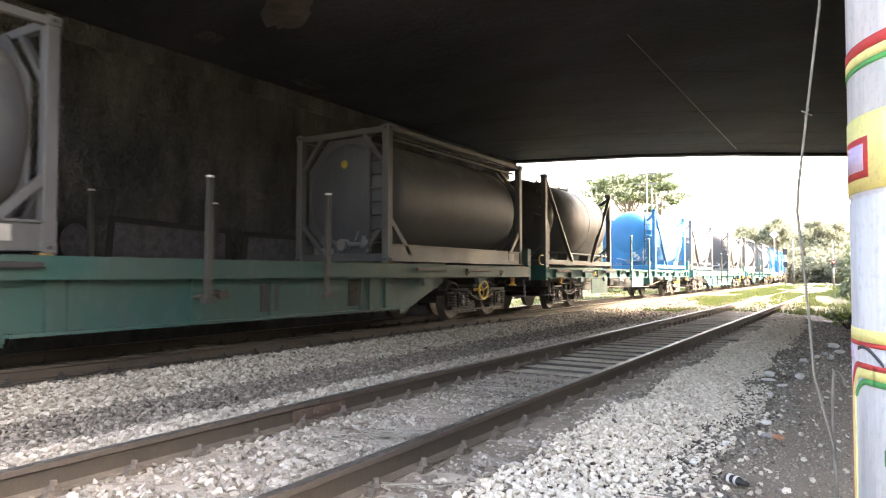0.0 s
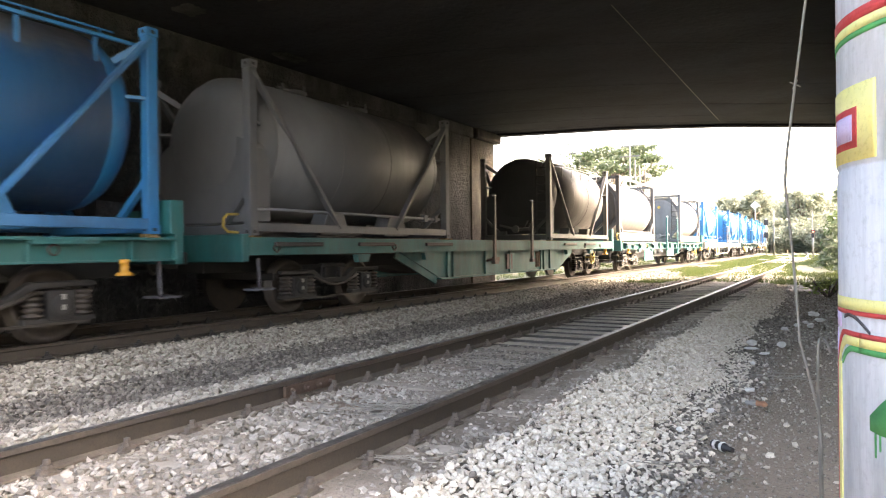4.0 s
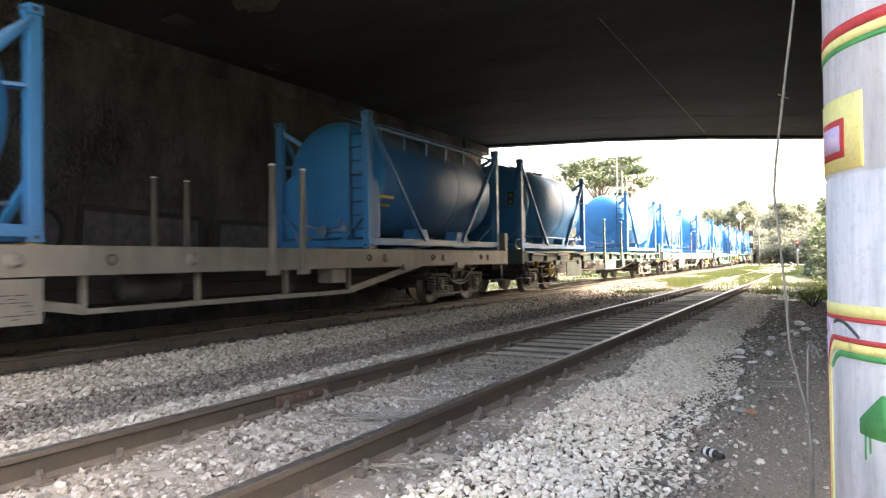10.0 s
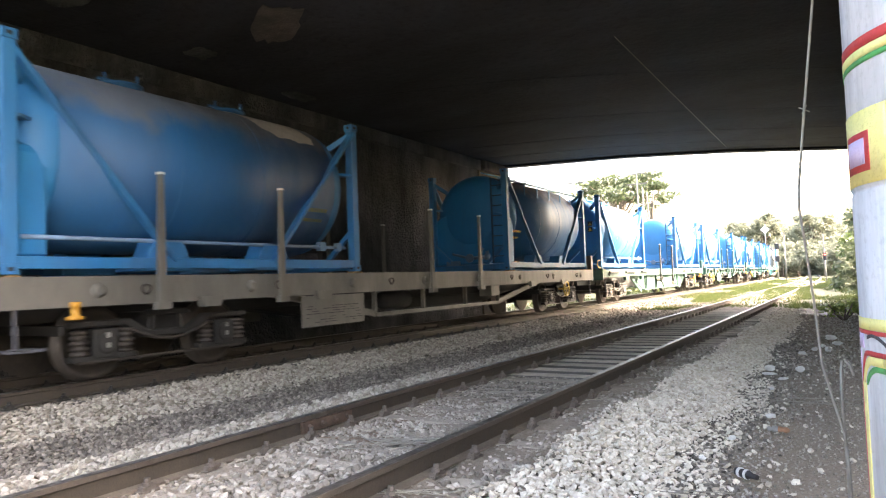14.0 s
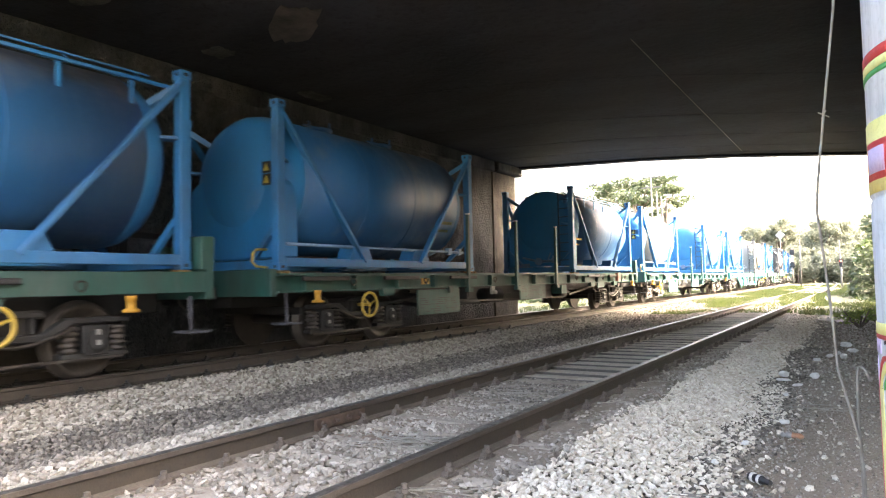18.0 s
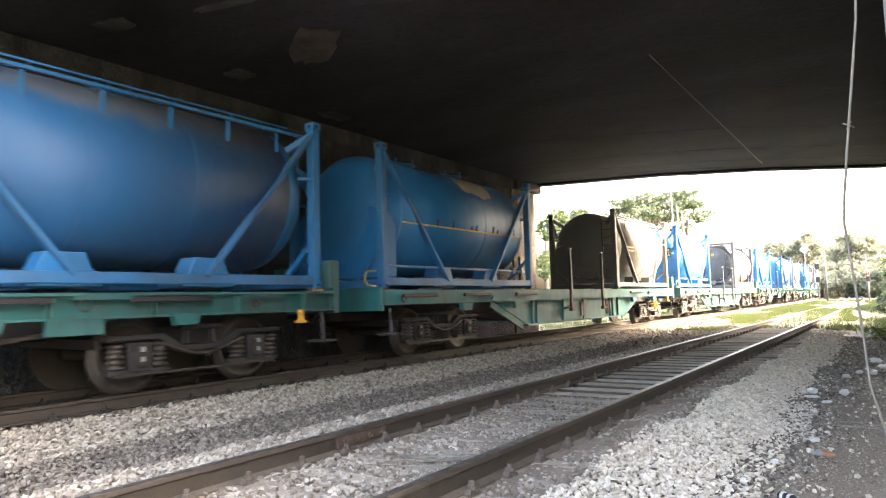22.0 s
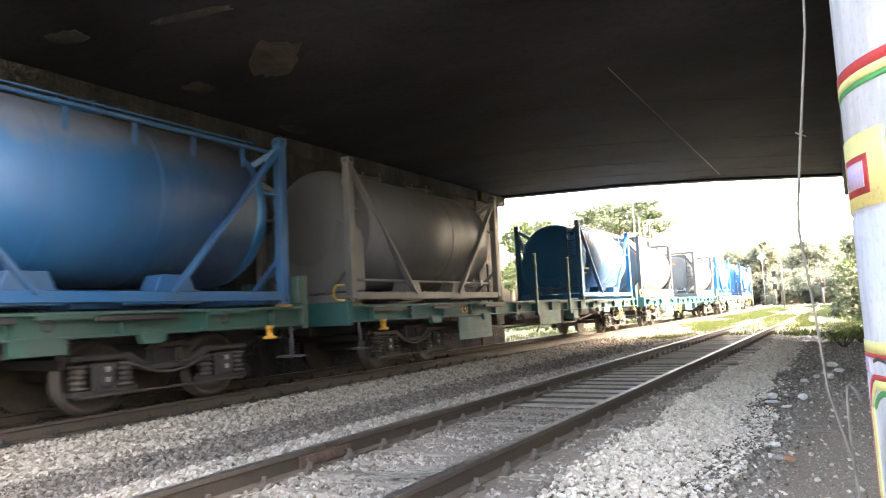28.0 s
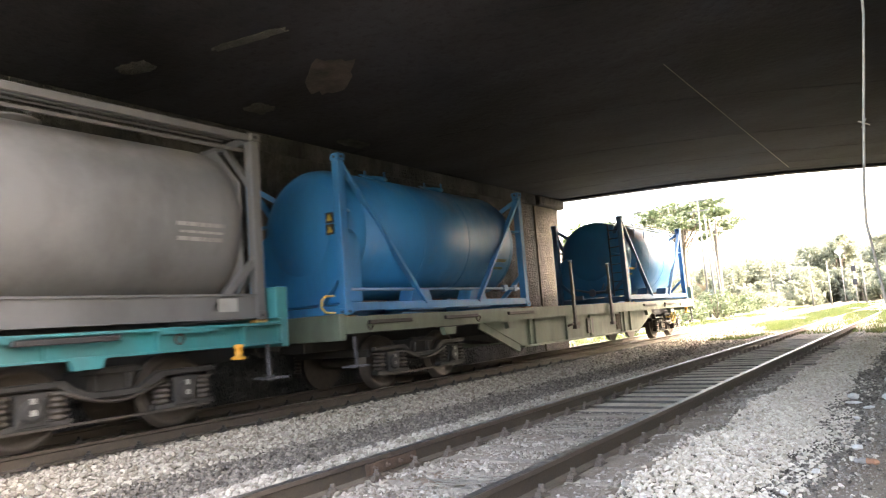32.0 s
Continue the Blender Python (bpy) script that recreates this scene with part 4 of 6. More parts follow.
def b_sill_deep(m):
    m.box((1.2, -9.32, 1.0), (1.33, 9.32, 1.27))
    m.prism([(-5.15, 1.02), (-3.55, 0.42), (3.55, 0.42), (5.15, 1.02)], 1.08, 1.16)
    m.prism([(-3.62, 0.38), (3.62, 0.38), (3.62, 0.42), (-3.62, 0.42)], 0.98, 1.26)
    m.beam((1.12, -3.6, 0.4), (1.12, -5.2, 1.01), 0.26, 0.035, 0, (1, 0, 0))
    m.beam((1.12, 3.6, 0.4), (1.12, 5.2, 1.01), 0.26, 0.035, 0, (1, 0, 0))
    for y in (-3.2, -2.95, -1.3, 0.15, 2.35, 2.6, 3.1):
        m.box((1.16, y - 0.035, 0.42), (1.21, y + 0.035, 1.02))


def b_stake(m):
    m.prism([(-0.055, 0.86), (0.055, 0.86), (0.052, 1.3), (0.03, 2.55), (-0.03, 2.55), (-0.052, 1.3)], 1.37, 1.43)
    m.box((1.36, -0.1, 0.84), (1.46, 0.1, 0.93))


def b_stake_cap(m):
    m.box((1.362, -0.036, 2.551), (1.44, 0.036, 2.58))


def b_bracket_plate(m):
    m.prism([(-0.2, 0.98), (0.2, 0.98), (0.15, 0.84), (-0.15, 0.84)], 1.28, 1.38)


def b_truss(m):
    for s in (-1, 1):
        m.beam((s * 1.1, -5.3, 0.98), (s * 1.1, -2.6, 0.5), 0.06, 0.12)
        m.beam((s * 1.1, -2.6, 0.48), (s * 1.1, 2.6, 0.48), 0.1, 0.07)
        m.beam((s * 1.1, 2.6, 0.5), (s * 1.1, 5.3, 0.98), 0.06, 0.12)
        for y in (-2.6, -0.9, 0.9, 2.6):
            m.beam((s * 1.1, y, 0.5), (s * 1.1, y, 0.95), 0.06, 0.08)


def b_board_text(m):
    rng = random.Random(5)
    for z in (0.32, 0.28, 0.24, 0.2, 0.14, 0.1, 0.06):
        y = -0.7
        while y < 0.62:
            w = rng.uniform(0.06, 0.22)
            if rng.random() < 0.75:
                m.box((1.325, y, z), (1.328, min(y + w, 0.72), z + 0.011))
            y += w + 0.03


def b_handwheel(m):
    m.pipe([(1.36, 0.21 * math.cos(2 * math.pi * i / 20), 0.21 * math.sin(2 * math.pi * i / 20)) for i in range(20)], 0.025, 6, True)
    for a in (0.4, 2.5, 4.6):
        m.tube((1.36, 0, 0), (1.36, 0.19 * math.cos(a), 0.19 * math.sin(a)), 0.016, 6)
    m.tube((1.1, 0, 0), (1.38, 0, 0), 0.03, 8)


def b_step(m):
    m.beam((1.28, 0, 0.95), (1.3, 0, 0.5), 0.05, 0.03, 0, (0, 1, 0))
    m.box((1.0, -0.05, 0.46), (1.34, 0.3, 0.49))


TEAL, GREEN, GREYW, OLIVE = (0.006, 0.12, 0.122), (0.009, 0.08, 0.066), (0.17, 0.16, 0.14), (0.12, 0.16, 0.12)
DULL, CYAN, MINT = (0.008, 0.055, 0.048), (0.004, 0.18, 0.2), (0.007, 0.082, 0.066)


def flat_wagon(kind, tint, label, own=None, wheel_at=None, grimy=False):
    """A bogie flat wagon; kind is thin, deep or grey by its side sills."""
    root = thing("flat_wagon", label, "flat wagon", "flat wagons of the train")
    col = (*tint, 0.0)
    sill = {"thin": b_sill_thin, "deep": b_sill_deep, "grey": b_sill_grey}[kind]
    for s in (0, 180):
        part("side_sill", kept("sill_" + kind, sill, DECK), root, "", col, pose(0, 0, 0, 0, 0, s))
        part("end_beam", kept("end_beam", lambda m: m.box((-1.33, 9.321, 0.9), (1.33, 9.45, 1.32)).box((1.05, 9.25, 1.301), (1.33, 9.46, 1.75)), DECK, 0.012), root, "", col, pose(0, 0, 0, 0, 0, s))
        part("coupler", kept("coupler", lambda m: m.box((-0.14, 9.46, 0.86), (0.14, 9.8, 1.06)).box((-0.2, 9.7, 0.8), (0.2, 9.95, 1.1)), GRIME, 0.02), root, "", None, pose(0, 0, 0, 0, 0, s))
        part("step", kept("step", b_step, GREYFILL), root, "", col, pose(0, 9.1 if s == 0 else -9.1, 0, 0, 0, 0))
        part("brake_pipe", kept("endpipe", lambda m: m.pipe([(0.5, 9.46 + 0.06 * i, 0.95 - 0.2 * math.sin(math.pi * i / 5)) for i in range(6)], 0.025), WHEEL), root, "", None, pose(0, 0, 0, 0, 0, s))
    part("centre_sill", kept("centre", lambda m: m.box((-0.3, -9.3, 0.72), (0.3, 9.3, 1.2)).prism([(-5, 0.72), (-3.4, 0.5), (3.4, 0.5), (5, 0.72)], -0.28, 0.28), GRIME, 0.01), root)
    for i in range(16):
        part("cross_member", kept("cross_member", lambda m: m.box((-1.18, -0.2, 1.14), (1.18, 0.2, 1.249)), DECK), root, "", col, pose(0, -9.1 + 1.213 * i, 0))
    part("air_tank", kept("airtank", lambda m: m.lathe((0.7, -1.9, 0.72), (0, 1, 0), [(0, 0.02), (0.03, 0.14), (0.08, 0.18), (0.9, 0.18), (0.95, 0.14), (0.98, 0.02)], 14), GRIME), root)
    for y in (-7.05, 7.05):
        bogie(root, y)
    if kind == "thin":
        stakes, boards = (-1.28, 1.27), ((-4.78, 0.42, 0.5), (-0.16, 0.58, 0.38))
    elif kind == "deep":
        stakes, boards = (-1.2, 1.2), ()
    else:
        stakes, boards = (-7.4, -5.3, -0.97, 1.16), ((-4.0, 0.4, 0.5),)
    stakes = stakes if own is None else own
    dark = (0.03, 0.03, 0.03, 0) if kind == "deep" else col
    for y in stakes:
        for s in (0, 180):
            st = part("stake", kept("stake", b_stake, DECK), root, "", dark, pose(0, y, -0.17 if kind == "deep" else 0, 0, 0, s))
            part("stake_cap", kept("stake_cap", b_stake_cap, WHITEP if kind == "deep" else DECK), st, "", col)
    for y, z, h in boards:
        for s in (0, 180):
            bd = part("sign_board", kept(f"board{h}", lambda m: m.box((1.3, -0.8, 0), (1.325, 0.8, h)), DECK), root, "plain board with rows of small lettering", col, pose(0, y, z, 0, 0, s))
            part("lettering_bar", kept("board_text", b_board_text, BLACKP), bd)
    for y in (-6.6, -4.3, 4.3, 6.6):
        for s in (0, 180):
            part("lashing_bracket", kept("lash", b_bracket_plate, DECK), root, "", col, pose(0, y, 0, 0, 0, s))
    if kind != "grey":
        for y in (-8.3, -6.2, -3.9, 4.4, 6.4):
            part("locking_bar", kept("lockbar", lambda m: m.box((1.362, -0.55, 1.13), (1.42, 0.55, 1.2)), BLACKP, 0.01), root, "", None, pose(0, y, 0))
    else:
        part("underframe_truss", kept("truss", b_truss, DECK), root, "", col)
    part("hand_loop", kept("hand_loop", lambda m: m.pipe([(1.25, -9.46, 1.34), (1.25, -9.66, 1.35), (1.25, -9.74, 1.42), (1.25, -9.73, 1.54), (1.25, -9.66, 1.6), (1.25, -9.46, 1.61)], 0.02), YELLOW), root, "yellow bent coupling handle")
    for c in (-6.15, 6.15):
        for e in (-2.92, 2.92):
            for s in (-1, 1):
                part("twist_lock", kept(f"twist{s}", lambda m: m.box((s * 1.12 - 0.07, -0.08, 1.251), (s * 1.12 + 0.07, 0.08, 1.3)).tube((s * 1.12, 0, 1.28), (s * 1.31, 0, 1.26), 0.018, 6).lathe((s * 1.3, 0, 1.235), (0, 0, 1), [(0, 0.01), (0.012, 0.03), (0.045, 0.03), (0.06, 0.01)], 8), LOCKPAINT), root, "", None, pose(0, c + e, 0))
    for y in (-7.6, -5.35, -2.4, 2.9, 5.3, 7.7) if kind != "deep" else (-8.8, -5.6, 5.9, 7.6):
        part("lashing_ring", kept("ring", lambda m: m.pipe([(1.375 + 0.012 * math.sin(i), 0.06 * math.cos(6.2832 * i / 12), 1.1 + 0.06 * math.sin(6.2832 * i / 12)) for i in range(12)], 0.012, 5, True), WHEEL), root, "", None, pose(0, y, 0))
    if kind == "thin":
        part("tool_box", kept("toolbox", lambda m: m.box((1.05, -3.62, 0.68), (1.3, -3.2, 0.95)).box((1.3, -3.56, 0.72), (1.31, -3.26, 0.9)), GRIME, 0.008), root, "dark steel box under the sill")
        part("lamp_bracket", kept("lampbr", lambda m: m.box((1.3, -2.52, 0.76), (1.34, -2.36, 0.95)).tube((1.3, -2.44, 0.82), (1.42, -2.44, 0.8), 0.045, 8), POLE), root, "pale grey lamp bracket")
        part("warning_tag", kept("tag", lambda m: m.box((1.352, -5.5, 1.03), (1.358, -5.2, 1.15)), plain("orange_tag", (0.5, 0.28, 0.03), (0.2, 0.12, 0.03), 0.6, 9.0)), root, "smudged orange tag")
        part("brake_cylinder", kept("brakecyl", lambda m: m.lathe((0.85, 2.5, 0.68), (0, 1, 0), [(0, 0.03), (0.04, 0.17), (0.5, 0.17), (0.55, 0.08), (1.1, 0.03)], 14), GRIME), root)
        part("brake_rigging", kept("rigging", lambda m: m.beam((1.0, -3.0, 0.62), (1.0, 2.6, 0.55), 0.04, 0.04).beam((1.05, -5.5, 0.9), (1.05, -3.0, 0.6), 0.04, 0.05).beam((0.9, 3.4, 0.6), (0.95, 5.6, 0.85), 0.04, 0.05), WHEEL), root)
        part("small_plate", kept("smallplate", lambda m: m.box((1.3, 4.9, 0.78), (1.325, 5.55, 0.95)), DECK), root, "", col)
    part("handwheel", kept("handwheel_grimy", b_handwheel, WHEEL) if grimy else kept("handwheel", b_handwheel, YELLOW), root, "grimy brake handwheel" if grimy else "yellow brake handwheel", None, pose(0, wheel_at or {"deep": 6.7, "thin": -7.15, "grey": -4.1}[kind], 0.7))
    part("valve_handle", kept("handle", lambda m: m.lathe((1.38, 0, 0.78), (0, 0, 1), [(0, 0.1), (0.03, 0.1), (0.05, 0.05), (0.14, 0.05), (0.15, 0.06), (0.2, 0.06)], 10), ORANGEP), root, "yellow valve handle", None, pose(0, 8.2 if kind == "deep" else -8.5, 0))
    if kind == "thin":
        part("valve_handle", KEPT["handle"], root, "yellow valve handle", None, pose(0, 8.55, 0))
    part("load_box", kept("loadbox", lambda m: m.box((1.165, -0.3, 0.5), (1.2, 0.05, 0.9)), BLACKP), root, "", None, pose(0, 0.25, 0)) if kind == "deep" else None
    if kind == "deep":
        part("notice_plate", kept("notice", lambda m: m.box((1.165, 2.0, 0.5), (1.185, 2.36, 0.95)), SANDY), root, "faded tan notice plate")
        part("release_handle", kept("release", lambda m: m.tube((1.2, -1.3, 0.75), (1.3, -0.95, 0.8), 0.03, 6).box((1.2, -0.95, 0.72), (1.34, -0.8, 0.84)), WHEEL), root)
    else:
        part("brake_valve_box", kept("valvebox", lambda m: m.box((0.95, 1.9, 0.66), (1.28, 2.3, 0.92)), DECK, 0.01), root, "", col)
    return root


TRAIN = []


def lettering(root, clad, rows, mat, label):
    """Bars of lettering on the barrel: rows of (y0, y1, z, height)."""
    r, cz = (1.174, 1.4) if clad else (SHELL_R + 0.004, SHELL_Z)
    for k, (y0, y1, z, h) in enumerate(rows):
        def bars(m):
            rng = random.Random(k)
            y = y0
            while y < y1:
                w = min(rng.uniform(0.05, 0.16), y1 - y)
                a = len(m.v)
                for zz in (z, z + h):
                    x = math.sqrt(r * r - (zz - cz) ** 2)
                    m.v += [(x + 0.002, y, zz), (x + 0.002, y + w, zz), (x - 0.008, y, zz), (x - 0.008, y + w, zz)]
                for q in ((0, 1, 5, 4), (4, 5, 7, 6), (0, 2, 3, 1), (0, 4, 6, 2), (1, 3, 7, 5)):
                    m.face([a + i for i in q])
                y += w + 0.025
        solid("lettering_bar", bars, mat, root, label)


def bare_patch(root, y0, y1, a0, a1, seed, mat, label):
    """A ragged patch on the barrel between two places along it and two angles above its middle (degrees), 3 mm proud."""
    rng = random.Random(seed)
    r, n = SHELL_R + 0.003 + 0.0012 * (seed % 7), 30
    cy, ca, ry, ra = (y0 + y1) / 2, (a0 + a1) / 2, (y1 - y0) / 2, (a1 - a0) / 2

    def build(m):
        wob = [rng.uniform(0, 6.28) for _ in range(4)]
        for j in range(7):
            for i in range(n):
                g = 2 * math.pi * i / n
                q = (j / 6) * (0.86 + 0.1 * math.sin(3 * g + wob[0]) + 0.07 * math.sin(5 * g + wob[1]) + 0.04 * math.sin(11 * g + wob[2]))
                c, s = math.cos(g), math.sin(g)
                box = q / max(abs(c), abs(s)) ** 0.6
                a = radians(ca + ra * s * box)
                m.v.append((r * math.cos(a), cy + ry * c * box, SHELL_Z + r * math.sin(a)))
        for j in range(6):
            for i in range(n):
                m.face([j * n + i, j * n + (i + 1) % n, (j + 1) * n + (i + 1) % n, (j + 1) * n + i], 0, True)

    solid("bare_patch", build, mat, root, label)


def dried_residue(root):
    """Caked white spill round the outlet, in ragged overlapping crusts."""
    rng = random.Random(9)
    for k in range(16):
        x, z, s = rng.uniform(0.1, 1.0), 0.28 + 0.3 * rng.random() ** 1.5, rng.uniform(0.06, 0.17)
        tall = 1.0
        if k < 4:
            x, z, s, tall = 0.66 + 0.07 * rng.uniform(-1, 1), 0.45 + 0.12 * k, 0.09, 1.7
        elif k < 7:
            x, z, s = 0.2 + 0.1 * rng.uniform(-1, 1), 0.68 + 0.08 * rng.uniform(-1, 1), 0.09
        ring = [(g, rng.uniform(0.5, 1.1)) for g in [2 * math.pi * i / 15 for i in range(15)]]
        out = -2.863 - 0.0007 * k
        solid("dried_residue", lambda m: m.bar([(x + s * q * math.cos(g), z + tall * s * q * math.sin(g)) for g, q in ring], -2.85, out), RESIDUE, root, "caked white residue")


GHOST = plain("worn_letter_film", (0.1, 0.1, 0.1), (0.16, 0.16, 0.16), 0.22, 14.0, 0.0, 0.02)
PRIMER = plain("bare_primer", (0.5, 0.45, 0.4), (0.38, 0.34, 0.31), 0.75, 2.5, 0.0, 0.2, 0.004)
SILT = plain("settled_dust", (0.27, 0.27, 0.275), (0.38, 0.36, 0.34), 0.8, 1.8, 0.0, 0.2, 0.004)
RESIDUE = plain("white_residue", (0.6, 0.6, 0.6), (0.36, 0.37, 0.38), 0.85, 14.0)

WAGONS = [("deep", DULL), ("thin", TEAL), ("deep", TEAL), ("thin", TEAL), ("grey", GREYW), ("thin", DULL), ("grey", GREYW), ("deep", MINT), ("thin", GREEN), ("thin", TEAL), ("deep", CYAN), ("deep", MINT), ("thin", GREEN), ("thin", TEAL), ("thin", CYAN), ("deep", OLIVE)]
WHEEL_AT = {6: 6.8, 1: 6.81, 3: 6.81, 13: 6.81, 14: -2.65}
WAGON_WORDS = {"thin": "green-painted bogie flat wagon with low channel sills", "deep": "green bogie flat wagon with deep fishbelly side girders", "grey": "weathered grey bogie flat wagon with truss rods"}
# colour, frame, walkway rail, flaking, clad, heating pipe
BOXES = [
    ("dark", (0.07, 0.074, 0.083), 0, 0.0, 1, 0), ("dark", (0.075, 0.075, 0.078), 1, 0.0, 1, 0),
    ("brown", (0.062, 0.061, 0.062), 0, 0.1, 0, 1), ("worn", BLUE, 1, 0.02, 0, 0),
    ("grey", (0.11, 0.118, 0.132), 0, 0.2, 0, 1), ("brown", (0.16, 0.158, 0.153), 1, 0.2, 0, 0),
    ("dark", (0.085, 0.086, 0.092), 0, 0.05, 1, 1), ("grey", (0.11, 0.111, 0.116), 1, 0.15, 1, 0),
    ("blue", BLUE, 0, 0.3, 0, 1), ("worn", BLUE, 1, 0.02, 0, 0),
    ("blue", BLUE, 0, 0.25, 0, 1), ("worn", BLUE, 1, 0.02, 0, 0),
    ("worn", BLUE, 0, 0.1, 0, 1), ("worn", BLUE, 1, 0.02, 0, 0),
    ("blue", BLUE, 0, 0.3, 0, 1), ("worn", BLUE, 1, 0.02, 0, 0),
    ("worn", BLUE, 0, 0.27, 0, 1), ("worn", BLUE, 1, 0.02, 0, 0),
    ("dusty", BLUE, 0, 0.3, 0, 1), ("worn", BLUE, 1, 0.05, 0, 0),
    ("blue", BLUE, 0, 0.24, 0, 1), ("pale", PALE, 1, 0.2, 0, 0),
    ("blue", BLUE, 0, 0.3, 0, 1), ("bronze", (0.1, 0.1, 0.103), 1, 0.26, 1, 0),
    ("worn", BLUE, 0, 0.29, 0, 1), ("worn", NAVY, 1, 0.2, 0, 0),
    ("grey", (0.16, 0.16, 0.162), 0, 0.2, 0, 1), ("worn", BLUE, 1, 0.05, 0, 0),
    ("grey", (0.085, 0.085, 0.087), 0, 0.3, 1, 0), ("silver", (0.1, 0.1, 0.104), 1, 0.2, 1, 0),
    ("blue", BLUE, 0, 0.25, 0, 1), ("blue", NAVY, 1, 0.3, 0, 0),
]
for n, (kind, tint) in enumerate(WAGONS):
    TRAIN.append((flat_wagon(kind, tint, WAGON_WORDS[kind], {4: (0.3, 1.0), 8: (-3.7, -1.28, 1.25), 14: ()}.get(n), WHEEL_AT.get(n), n in (11, 12)), n, 0.0, 0.0))
    for e in (0, 1):
        colour, fr, rail, flaked, clad, pipe = BOXES[2 * n + e]
        style = "clad tank container in full frame" if clad else ("tank container with walkway rail" if rail else "tank container with two manholes")
        state = ", paint flaked to grey primer" if 2 * n + e in (10, 12, 14, 20, 22) else ", dusty along the top"
        label = f"{dict(worn='faded blue', dark='dark grey', dusty='dust-covered blue', pale='pale grey', silver='silver-grey', brown='grey-brown', bronze='dark grey').get(colour, colour)} {style}{state}"
        tank = tank_container(colour, fr, rail, flaked, clad, pipe, label, colour in ("blue", "navy", "worn", "dusty") and 2 * n + e != 20, 2 * n + e == 23, {k: BLUE for k in (3, 9, 11, 12, 13, 15, 16, 17, 18, 19, 24, 25, 27)}.get(2 * n + e), 2 * n + e == 28, 2 * n + e == 12)
        TRAIN.append((tank, n, -6.15 if e == 0 else 6.15, 1.3))
        if 2 * n + e == 3:
            dried_residue(tank)
        if 2 * n + e in (12, 14, 20, 22):
            y0, y1, a0, a1, mat = {12: (0.75, 2.3, 32, 110, PRIMER), 14: (0.9, 2.2, 42, 110, SILT), 20: (0.1, 1.5, 24, 96, PRIMER), 22: (-0.2, 2.25, 40, 110, SILT)}[2 * n + e]
            bare_patch(tank, y0, y1, a0, a1, n, mat, "ragged patch of bare grey primer")
        if 2 * n + e == 10:
            for k, (y0, y1, a0, a1) in enumerate(((0.5, 1.5, 54, 112), (1.1, 2.38, 43, 112), (0.85, 1.05, 47, 70), (1.25, 1.42, 40, 60), (1.6, 1.8, 34, 60), (1.9, 2.05, 31, 60), (2.12, 2.36, 24, 60))):
                bare_patch(tank, y0, y1, a0, a1, 60 + k, PRIMER, "ragged streak of bare pale primer")
        if 2 * n + e == 20:
            a = radians(-11)
            solid("stain_line", lambda m: m.beam((1.19 * math.cos(a), -2.38, SHELL_Z + 1.19 * math.sin(a)), (1.19 * math.cos(a), 2.38, SHELL_Z + 1.19 * math.sin(a)), 0.012, 0.03), YELLOW, tank, "thin ochre line along the barrel")
            for k, y in enumerate((-1.9, -1.2, -0.6, 0.15, 0.35, 1.1, 1.3, 1.9, 2.1)):
                solid("drip_stain", lambda m: m.beam((1.188 * math.cos(a), y, SHELL_Z + 1.188 * math.sin(a) + 0.01), (1.186, y, SHELL_Z - 0.12 + 0.03 * (k % 3)), 0.05 + 0.02 * (k % 2), 0.008, 0, (1, 0, 0)), BLACKP, tank, "dark drip stain")
        if 2 * n + e == 6:
            lettering(tank, True, ((1.8, 2.4, 0.86, 0.03), (1.95, 2.45, 0.8, 0.03), (1.72, 2.3, 0.71, 0.03)), POLE, "small pale lettering bars")
        if 2 * n + e == 7:
            solid("white_disc", lambda m: m.lathe((1.155, -0.45, 1.6), (1, 0, 0), [(0, 0.13), (0.022, 0.13)], 18), GHOST, tank, "worn round emblem")
            lettering(tank, True, ((-0.22, 0.45, 1.54, 0.13), (0.62, 1.5, 1.54, 0.1)), GHOST, "worn glossy lettering bars")
        if 2 * n + e == 29:
            lettering(tank, True, ((1.7, 2.4, 1.26, 0.05), (1.75, 2.4, 1.17, 0.03), (1.72, 2.4, 1.07, 0.05)), POLE, "pale lettering bars")
        if 2 * n + e == 21:
            lettering(tank, False, ((-2.0, -1.1, 1.42, 0.05), (-1.9, -1.05, 1.3, 0.06)), FADED, "faded yellow scrawl")


part("red_box", kept("red_box", lambda m: m.box((1.36, -0.17, 0.98), (1.46, 0.17, 1.27)), REDDUST, 0.01), TRAIN[24][0], "dull red metal box on the sill", None, pose(0, 6.8, 0))


# ---------------------------------------------------------------- graffiti on the abutment
graffiti = thing("graffiti", "large grey and black spray-painted letters on the wall", "graffiti", m=pose(-11.6, 0, 0))


def blob(cy, cz, ry, rz, n=20, cut=0.0):
    return [(cy + ry * math.cos(2 * math.pi * i / n), cz + rz * math.sin(2 * math.pi * i / n)) for i in range(n)]


